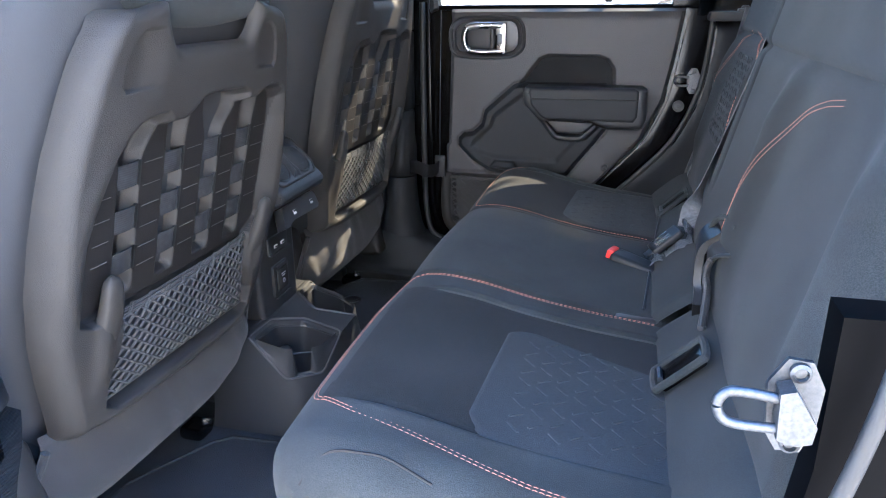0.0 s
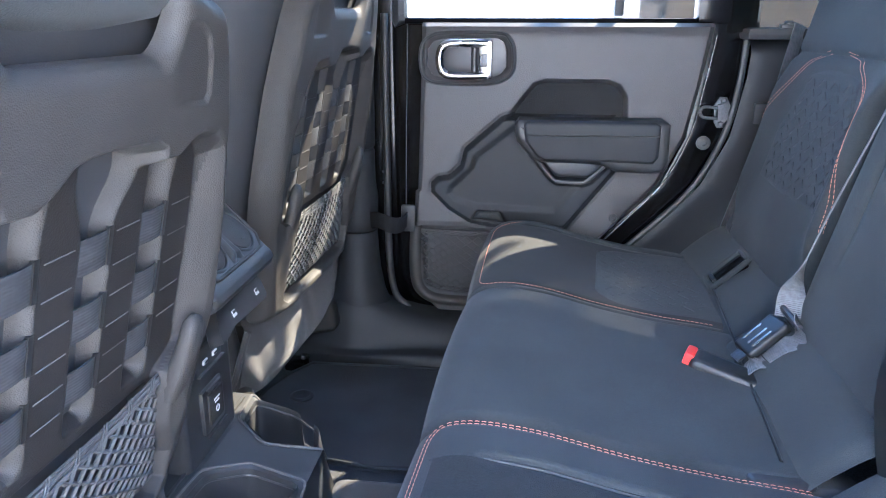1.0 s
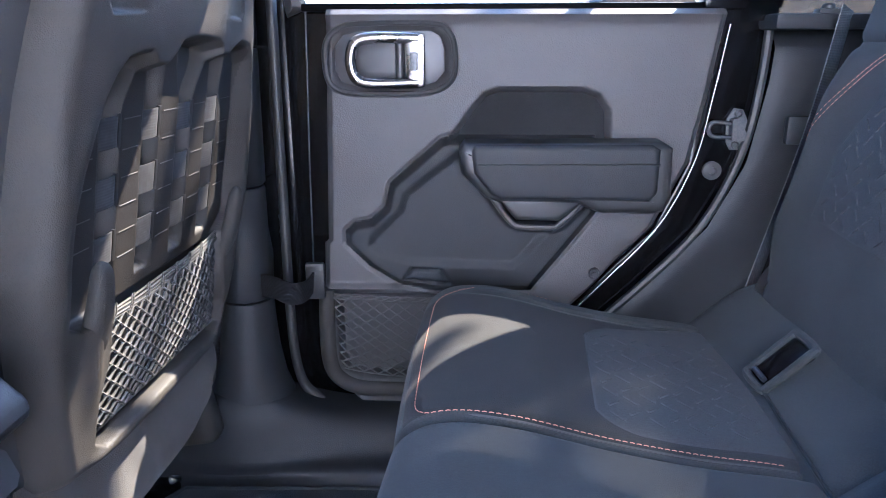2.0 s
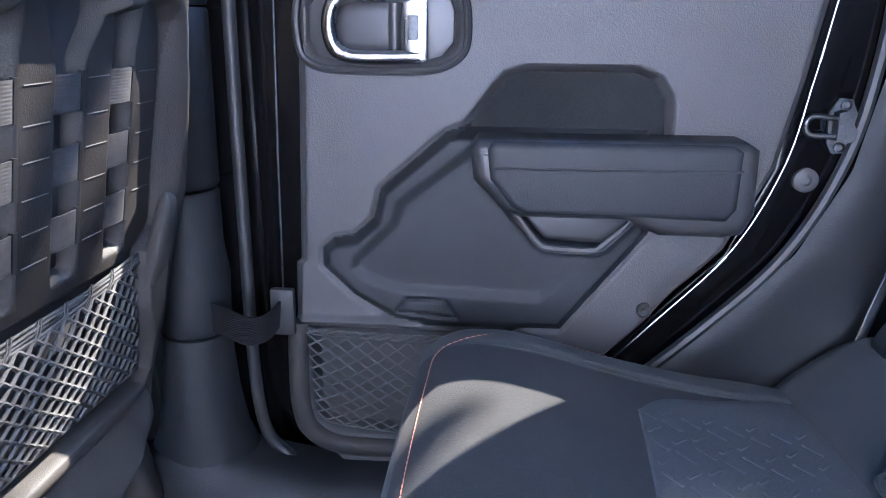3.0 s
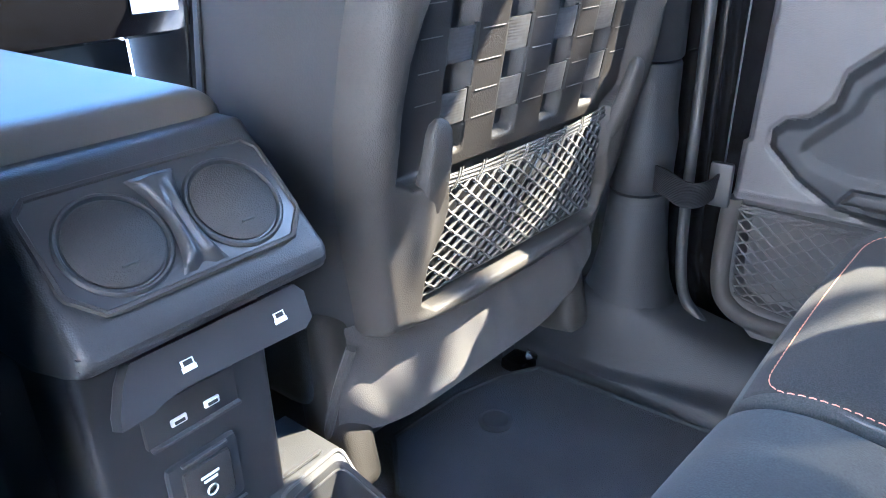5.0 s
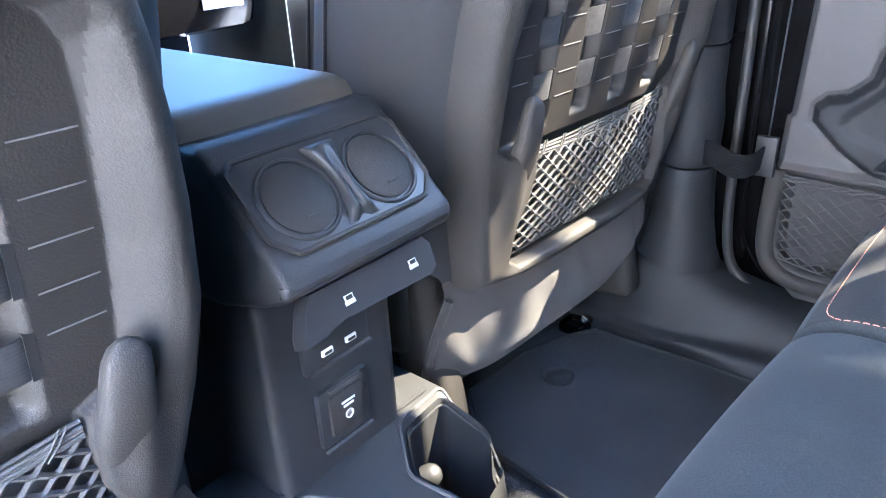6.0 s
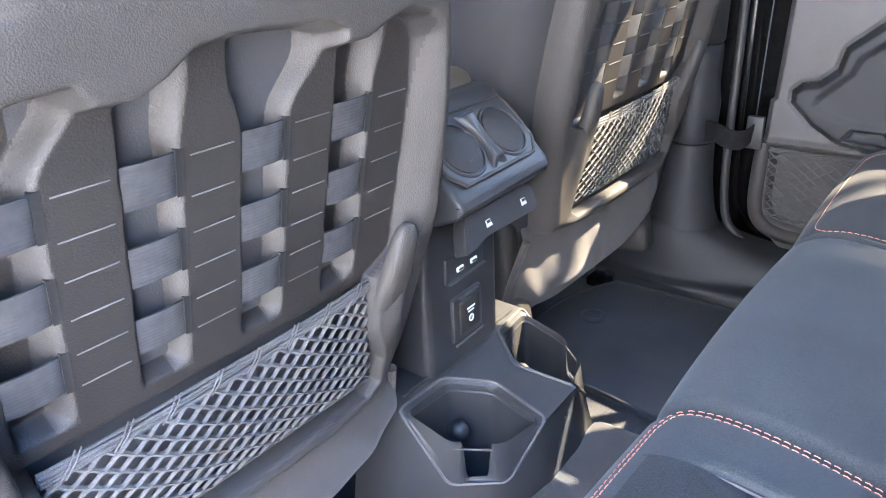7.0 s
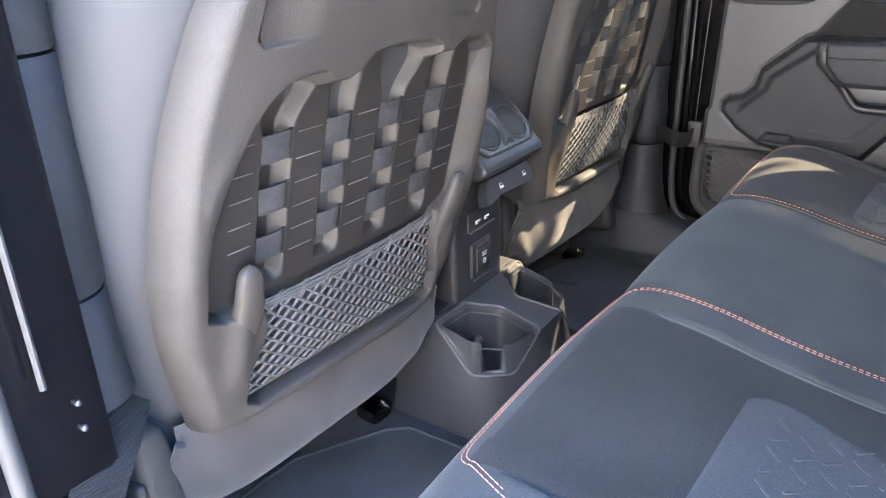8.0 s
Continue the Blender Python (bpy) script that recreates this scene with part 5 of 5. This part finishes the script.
def icon_window(y):
    """Window symbol printed on a switch."""
    m0 = pose(-0.5310, y, 0.3890, 0, 65, 0)
    part("symbol", join(shape_of(rbox((0.0065, 0.0090, 0.0006), 0, pose(0, 0, 0))), shape_of(rbox((0.0032, 0.0105, 0.0006), 0, pose(0.003, 0, 0)))), WHITE, bar, "white window symbol", at=m0)
    part("symbol_inner", join(shape_of(rbox((0.0032, 0.0062, 0.0006), 0, pose(-0.0010, 0, 0.0007)))), SMOOTHP, bar, at=m0)


icon_window(1.2445)
icon_window(1.3185)
for y in (1.2445, 1.3185):
    part("switch_notch", rbox((0.022, 0.020, 0.012), 0.004, pose(-0.552, y + 0.004, 0.371, 0, 20, 0)), PLASTIC, bar, "switch lever")
# sockets on the rear face
usb = part("usb_plate", rbox((0.008, 0.078, 0.034), 0.003, pose(-0.585, 1.2685, 0.318)), SMOOTHP, console, "black socket plate with two ports")
for y in (1.2555, 1.2835):
    part("port", rbox((0.003, 0.013, 0.006), 0.001, pose(-0.5805, y, 0.315)), WHITE, usb, "pale socket opening")
part("plate_edge", rbox((0.005, 0.076, 0.003), 0.001, pose(-0.5785, 1.2685, 0.303)), TRIM, usb)
for y in (1.2555, 1.2835):
    part("port_tongue", rbox((0.0012, 0.008, 0.0022), 0, pose(-0.5786, y, 0.315)), SMOOTHP, usb)
outlet = part("outlet_cover", rbox((0.010, 0.062, 0.062), 0.006, pose(-0.584, 1.2685, 0.247)), SMOOTHP, console, "hinged black power outlet cover")
part("cover_lid", rbox((0.006, 0.042, 0.044), 0.004, pose(-0.579, 1.2685, 0.248)), PLASTIC, outlet)
for k, (w, z) in enumerate(((0.016, 0.258), (0.012, 0.2535))):
    part("print_bar", rbox((0.0008, w, 0.0022), 0, pose(-0.5757, 1.2685, z)), WHITE, outlet, "white printed line")
part("print_ring", lathe([(0.0050, 0.0), (0.0050, 0.0008), (0.0038, 0.0008), (0.0038, 0.0)], 16, "x"), WHITE, outlet, at=pose(-0.576, 1.2685, 0.243))
# paler strips added as the light on the cover's bevels
for z, w in ((0.2145, 0.060), (0.2765, 0.040)):
    part("cover_edge", rbox((0.004, w, 0.0025), 0.001, pose(-0.578, 1.2685, z)), TRIM, outlet, "pale strip drawn as light on the bevel")
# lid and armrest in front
part("armrest_lid", rbox((0.46, 0.200, 0.080), 0.036, pose(-0.848, MID, 0.493), 6), PADDED, console, "padded black armrest lid, paled for its sky sheen")
part("console_body", rbox((0.90, 0.205, 0.46), 0.02, pose(-1.1215, MID, 0.26), 3), CONS, console)

# cup holder unit: two six-sided holders with slanted, notched fronts on one foot
LOOP = {"L": (-0.586, -0.138, 0.185), "BL": (-0.518, -0.138, 0.108), "BR": (-0.464, -0.098, 0.108), "R": (-0.449, -0.036, 0.164), "TR": (-0.528, -0.022, 0.176), "TL": (-0.578, -0.062, 0.188)}


def holder(sg):
    """One cup holder: a rolled six-sided lip with a notch in its front, falling to an outer bead."""
    def P(x, y, z):
        return np.array([x, MID - sg * y, z])
    order = ["L", "BL", "BR", "R", "TR", "TL"]
    o = [P(*LOOP[k]) for k in order]
    c = sum(o) / 6
    high = [0.181, 0.166, 0.160, 0.163, 0.174, 0.184]
    pull = [0.88, 0.87, 0.87, 0.88, 0.86, 0.86]
    ins = [np.array([*(c + (p - c) * f)[:2], h]) for p, f, h in zip(o, pull, high)]

    def rounded(pts, r):
        """Corners rounded by r, with extra points on the front edge; the share of the way along that edge marks the notch."""
        out, mark = [], []
        for k in range(6):
            p, q, n = pts[k - 1], pts[k], pts[(k + 1) % 6]
            a = q + (p - q) * min(0.42, r / np.linalg.norm(p - q))
            b = q + (n - q) * min(0.42, r / np.linalg.norm(n - q))
            for t in np.linspace(0, 1, 7):
                out.append(a * (1 - t) ** 2 + 2 * q * t * (1 - t) + b * t * t)
                mark.append(0.0)
            if k == 1:
                m = pts[2] + (q - pts[2]) * min(0.42, r / np.linalg.norm(q - pts[2]))
                for t in (0.02, 0.08, 0.14, 0.20, 0.28, 0.5, 0.72, 0.80, 0.86, 0.92, 0.98):
                    out.append(b + (m - b) * t)
                    mark.append(float(smooth(0.03, 0.17, t) * smooth(0.97, 0.83, t)))
        return np.array(out), np.array(mark)
    O, mark = rounded(o, 0.010)
    I, _ = rounded(ins, 0.012)
    rings = []
    for f, dz in ((0.0, -0.016), (0.0, -0.006), (0.03, -0.0015), (0.10, 0.0005), (0.20, -0.0005), (0.30, -0.004)):
        r = I + (O - I) * f
        r[:, 2] = I[:, 2] + dz + (O[:, 2] - I[:, 2]) * max(f - 0.08, 0)
        r[:, 2] = r[:, 2] * (1 - mark) + np.minimum(r[:, 2], 0.114 - 0.012 * f) * mark
        rings.append(r)
    rings += [O * 0.5 + rings[-1] * 0.5, O + (0, 0, 0.001), O + (0, 0, -0.006)]
    R = np.array(rings)
    h = part("cup_holder", grid(R[:, :, 0], R[:, :, 1], R[:, :, 2], flip=sg > 0, close=True), CONS, console, "six-sided black cup holder with notched front", crease=60)
    low = []
    for f, z in ((1.0, None), (0.97, 0.10), (0.92, 0.035), (0.5, 0.030), (0.05, 0.030)):
        r = c + (R[0] - c) * f
        r[:, 2] = R[0][:, 2] if z is None else np.minimum(z, R[0][:, 2])
        low.append(r)
    W = np.array(low)
    part("liner", grid(W[:, :, 0], W[:, :, 1], W[:, :, 2], flip=sg < 0, close=True), CONS, h, "deep black inside")
    # bead takes a paler plastic than the holder, as its highlight
    part("rim_bead", tube(list(O + (0, 0, 0.0012)), 0.0022, 6, True), TRIM, h, "raised bead round the holder")
    lip = I + (O - I) * 0.02
    sel = [k for k in range(len(lip)) if mark[k] < 0.05]
    k0 = max(k for k in sel if k < 25)
    seq = sel[sel.index(k0) + 1:] + sel[:sel.index(k0) + 1]
    part("inner_rim", tube([lip[k] + (0, 0, -0.009) for k in seq], 0.0016, 6), SMOOTHP, h, "fine line inside the lip")
    q = c + (o[5] - c) * 0.50
    part("rubber_nub", lathe([(0.013, -0.004), (0.012, 0.005), (0.008, 0.011), (0.002, 0.0135)], 18), RUBBER, h, "rounded rubber nub", at=pose(q[0], q[1], 0.128) @ pose(0, 0, 0, -sg * 35, 50, 0))
    return h


holder(1)
holder(-1)
ring = [LOOP[k] for k in ("L", "BL", "BR", "R")]
outer = [(x, MID + y, z) for x, y, z in ring] + [(x, MID - y, z) for x, y, z in ring[::-1]]
outer = [(-0.66, MID - 0.135, 0.188)] + outer + [(-0.66, MID + 0.135, 0.188)]
V, F, k = [], [], len(outer)
for f, zz in ((1.0, None), (1.06, 0.06), (1.12, 0.0)):
    for x, y, z in outer:
        V.append((-0.60 + (x + 0.60) * f, MID + (y - MID) * f, z - 0.002 if zz is None else zz))
for r in range(2):
    for j in range(k):
        a, b = r * k + j, r * k + (j + 1) % k
        F.append((a, a + k, b + k, b))
part("foot", (V, F), CONS, console, "grained black console foot")
tl, tr, rr = LOOP["TL"], LOOP["TR"], LOOP["R"]
ll = LOOP["L"]
dk = []
for x, y, z in ((-0.66, -0.135, 0.190), ll, tl, tr, rr):
    dk += [(x, MID + y, z), (x, MID - y, z)]
part("deck", (dk, [(0, 2, 4), (1, 5, 3), (0, 4, 5, 1), (4, 6, 7, 5), (6, 8, 9, 7)]), CONS, console, "sloping deck between the holders", shade=False)
part("deck_seam", rbox((0.004, 0.24, 0.003), 0.001, pose(-0.592, MID, 0.1905)), SMOOTHP, console)

# ---- front of the cabin ----
dash = thing("dashboard", "black dashboard across the front of the cabin", "dashboard", at=pose(-1.72, MID, 0.60))
part("lower_panel", rbox((0.34, 1.40, 0.24), 0.05, pose(0, 0, -0.05)), PAINT, dash, "gloss black lower panel")
part("top_pad", rbox((0.36, 1.40, 0.10), 0.03, pose(0, 0, 0.122)), FABRIC, dash, "soft black top pad")
fd = thing("front_door", "dark front door trim beyond the seat", "car door", "front doors")
part("trim", rbox((0.86, 0.05, 0.62), 0.02, pose(-1.03, 1.985, 0.42)), SMOOTHP, fd)
part("grab_rail", rbox((0.40, 0.05, 0.06), 0.02, pose(-1.03, 1.945, 0.50)), PLASTIC, fd)

nd = thing("front_door", "closed dark front door beside the driver seat", "car door", "front doors")
part("trim", rbox((0.88, 0.05, 0.70), 0.02, pose(-1.03, MID - 0.735, 0.40)), SMOOTHP, nd)
label = thing("warning_label", "white and yellow paper label on the dashboard side", "label", at=pose(-1.546, 1.868, 0.525))
part("paper", rbox((0.003, 0.100, 0.085), 0.0, pose(0, 0, 0)), WHITE, label)
part("heading", rbox((0.003, 0.075, 0.026), 0.0, pose(0.001, 0.008, 0.0295)), YELLOW, label, "yellow heading")

# ---- outside ----
tagged(part("ground", rbox((400, 400, 0.2), 0, pose(0, 0, -0.72)), ASPHALT), "pale concrete car park", "ground", kind="structure")


def building(x0, x1, y, h, side, label, mat):
    """A plain rendered building with a row of windows and a parapet."""
    root = thing("building", label, "building")
    w = x1 - x0
    part("wall", rbox((w, 6, h), 0.03, pose((x0 + x1) / 2, y + side * 3, h / 2 - 0.62)), mat, root)
    part("parapet", rbox((w + 0.3, 6.3, 0.25), 0.04, pose((x0 + x1) / 2, y + side * 3, h - 0.5)), CARW, root)
    n = max(int(w // 3.5), 1)
    for k in range(n):
        cx = x0 + (k + 0.5) * w / n
        win = part("window", rbox((1.4, 0.08, 1.5), 0.01, pose(cx, y - side * 0.02, h - 2.2)), DARKG, root)
        part("sill", rbox((1.6, 0.16, 0.08), 0.01, pose(cx, y - side * 0.05, h - 3.0)), CARW, win)
    return root


building(2.6, 16.0, 12.5, 7.0, 1, "cream rendered building beyond the far side", STUCCO)
# unseen building added as a reflector for the near side
building(-16.0, 14.0, -4.2, 5.5, -1, "unseen white building added to bounce sun into the open door", BOUNCEW)


def parked_car(x, y, yaw, paint, label):
    root = thing("parked_car", label, "car", "parked cars", at=pose(x, y, -0.62, 0, 0, yaw) @ Matrix.Diagonal((1.0, 1.0, 1.22, 1)))
    prof = spline([(-2.2, 0.35), (-2.2, 0.75), (-1.7, 0.88), (-1.0, 0.95), (-0.45, 1.40), (0.5, 1.48), (1.25, 1.42), (1.9, 0.98), (2.2, 0.90), (2.25, 0.45), (2.1, 0.30), (-2.1, 0.30)], 60, True)
    part("body", prism([tuple(p) for p in prof], -0.88, 0.88, 0.06, 3), paint, root)
    gl = [(-0.92, 0.97), (-0.42, 1.36), (0.5, 1.42), (1.15, 1.37), (1.6, 1.0)]
    for sg in (-1, 1):
        part("side_glass", prism(gl, sg * 0.86, sg * 0.905, 0.01), DARKG, root)
    for wx in (-1.35, 1.4):
        for sg in (-1, 1):
            wh = part("wheel", lathe([(0.33, -0.11), (0.34, 0.0), (0.33, 0.11), (0.2, 0.12), (0.05, 0.10)], 28, "y"), RUBBER, root, at=pose(wx, sg * 0.80, 0.33))
            part("rim", lathe([(0.2, 0.0), (0.19, 0.02), (0.03, 0.03)], 20, "y"), STEEL, wh, at=pose(0, sg * 0.11, 0))
    return root


slab("wall_yard", (3.4, 0.20, 2.5), (2.75, 4.9, 0.63), STUCCO, "cream stucco yard wall beside the car park", 0.02, "wall")
parked_car(0.9, 6.8, 8, CARW, "white parked car in the sunlit car park")
parked_car(3.0, 9.9, 0, CARG, "dark green parked car in the car park")


def tinted(name, t):
    """Thin privacy glass: lets a part of the light straight through and mirrors the rest faintly."""
    m = bpy.data.materials.new(name)
    m.use_nodes = True
    nt = m.node_tree
    nt.nodes.remove(nt.nodes["Principled BSDF"])
    clear, gloss, mix = (nt.nodes.new("ShaderNodeBsdfTransparent"), nt.nodes.new("ShaderNodeBsdfGlossy"), nt.nodes.new("ShaderNodeMixShader"))
    clear.inputs["Color"].default_value = (t, t * 0.95, t * 0.87, 1)
    gloss.inputs["Roughness"].default_value = 0.02
    mix.inputs[0].default_value = 0.05
    nt.links.new(clear.outputs[0], mix.inputs[1])
    nt.links.new(gloss.outputs[0], mix.inputs[2])
    nt.links.new(mix.outputs[0], nt.nodes["Material Output"].inputs["Surface"])
    return m


part("outer_skin", rbox((0.78, 0.012, 0.78), 0.004, pose(-0.17, 0.088, 0.335)), PAINT, door, "gloss black outer door skin")
GLASS = tinted("tinted_glass", 0.62)
# tint set this dark to keep direct sun off the bench
SUNSTOP = tinted("dark_sun_stop_glass", 0.20)
part("pane", rbox((0.42, 0.004, 0.50), 0.0, pose(-0.285, 0.034, 0.965)), GLASS, door, "lightly tinted window pane", shade=False)
part("pane", rbox((0.16, 0.004, 0.50), 0.0, pose(0.022, 0.034, 0.965)), GLASS, door, "tinted rear pane", shade=False)
for far in (True, False):
    w = part("window_quarter_%s" % ("far" if far else "near"), rbox((0.33, 0.004, 0.53), 0.0, pose(0.36, MID + (0.705 if far else -0.72), 0.97)), SUNSTOP, shade=False)
    tagged(w, "quarter window tinted dark to keep the sun out", "window", kind="structure")
w = part("window_rear", rbox((0.004, 1.34, 0.46), 0.0, pose(0.56, MID, 0.96)), SUNSTOP, shade=False)
tagged(w, "dark tinted rear cab window", "window", kind="structure")

for far in (True, False):
    u = part("trim_pillar_%s" % ("far" if far else "near"), rbox((0.113 if far else 0.075, 0.05, 0.46), 0.01, pose(0.1885 if far else 0.235, MID + (0.735 if far else -0.745), 0.95)), PAINT)
    tagged(u, "black painted pillar behind the rear door", "body panel", kind="structure")

w = part("window_front_far", rbox((0.92, 0.004, 0.48), 0.0, pose(-1.06, MID + 0.70, 0.97)), GLASS, shade=False)
tagged(w, "tinted front door window", "window", kind="structure")


def tree(x, y, h, label):
    """An unseen street tree that dapples the sun: tapered trunk, limbs and a loose crown of leaves."""
    rnd = random.Random(7)
    root = thing("tree", label, "tree", at=pose(x, y, -0.62))
    part("trunk", tube(spline([(0, 0, 0), (0.04, 0.02, h * 0.3), (-0.03, 0.05, h * 0.55), (0.0, 0.0, h * 0.72)], 14), [0.15 - 0.008 * k for k in range(14)], 10), BARK, root)
    tips = []
    for k in range(11):
        a, z0 = k * 2.4, h * (0.42 + 0.03 * k)
        r = 1.2 + 0.6 * rnd.random()
        end = (r * math.cos(a), r * math.sin(a), z0 + 0.5 + 0.5 * rnd.random())
        tips.append(end)
        part("limb", tube(spline([(0, 0, z0), (end[0] * 0.5, end[1] * 0.5, z0 + 0.15), end], 8), [0.05 - 0.005 * j for j in range(8)], 7), BARK, root)
    V, F = [], []
    for k in range(CROWN):
        c = tips[rnd.randrange(len(tips))] if k % 3 else (0, 0, h * 0.72)
        p = Vector((c[0] + rnd.gauss(0, 0.55), c[1] + rnd.gauss(0, 0.55), c[2] + rnd.gauss(0, 0.38)))
        m = Matrix.Translation(p) @ Euler((rnd.random() * 6, rnd.random() * 6, rnd.random() * 6)).to_matrix().to_4x4()
        s = 0.05 + 0.03 * rnd.random()
        n = len(V)
        V += [tuple(m @ Vector(q)) for q in ((-s * 1.4, 0, 0), (0, s * 0.7, 0.01), (s * 1.5, 0, 0), (0, -s * 0.7, 0.01))]
        F.append((n, n + 1, n + 2, n + 3))
    tagged(part("crown", (V, F), LEAF, root, "loose crown of green leaves"), kind="stuff")
    return root


# unseen tree in the sun's path; leaf count sets how much passes
CROWN = 480
tree(2.5, 4.3, 6.2, "unseen small green tree set to dapple the sun from the far side")

# seat belt that leaves the near pillar at its foot
belt = thing("seat_belt", "grey front seat belt webbing running down beside the pillar", "seat belt")
part("webbing", ribbon(spline([(-0.590, 0.625, 0.350), (-0.560, 0.590, 0.335), (-0.540, 0.556, 0.312), (-0.522, 0.528, 0.280), (-0.505, 0.505, 0.22), (-0.50, 0.50, 0.10)], 24), 0.047, 0.002, (0.35, 0.65, -0.55)), BELTB, belt)
part("anchor", rbox((0.04, 0.02, 0.03), 0.005, pose(-0.50, 0.50, 0.090)), STEEL, belt)

# carpeted hump between the console foot and the bench
hump = part("floor_hump", rbox((0.24, 0.21, 0.080), 0.022, pose(-0.335, 1.272, 0.036), 4), SKIRT)
tagged(hump, "grey carpeted hump between console and bench", "floor", kind="structure")

w = part("window_windscreen", rbox((0.006, 1.34, 0.74), 0.0, pose(-1.60, MID, 1.04, 0, 24, 0)), tinted("shaded_windscreen", 0.60), shade=False)
tagged(w, "tinted windscreen above the dashboard", "window", kind="structure")

w = part("window_front_near", rbox((0.92, 0.004, 0.48), 0.0, pose(-1.06, MID - 0.70, 0.97)), GLASS, shade=False)
tagged(w, "tinted front door window", "window", kind="structure")

# weatherstrip on the near post, and a bead added for its reflected streaks
ws = thing("weatherstrip", "black rubber weatherstrip and a bead for reflected streaks on the door post", "seal")
part("lip", tube([(-0.547, 0.500, z) for z in np.linspace(0.12, 1.15, 12)], 0.009, 10, up=(0, 1, 0)), RUBBER, ws)
part("bead", tube([(-0.531, 0.530, z) for z in np.linspace(0.43, 1.10, 8)], 0.0030, 8, up=(0, 1, 0)), RUBBER, ws, "dull rubber bead drawn for a reflected streak")
edge = part("trim_edge_near", tube(spline([(0.174, 0.45, 0.600), (0.166, 0.45, 0.540), (0.150, 0.45, 0.470), (0.120, 0.45, 0.400), (0.075, 0.45, 0.33)], 24), 0.005, 10, up=(0, 1, 0)), RUBBER)
tagged(edge, "black rubber body edge seal beside the striker", "seal", kind="structure")
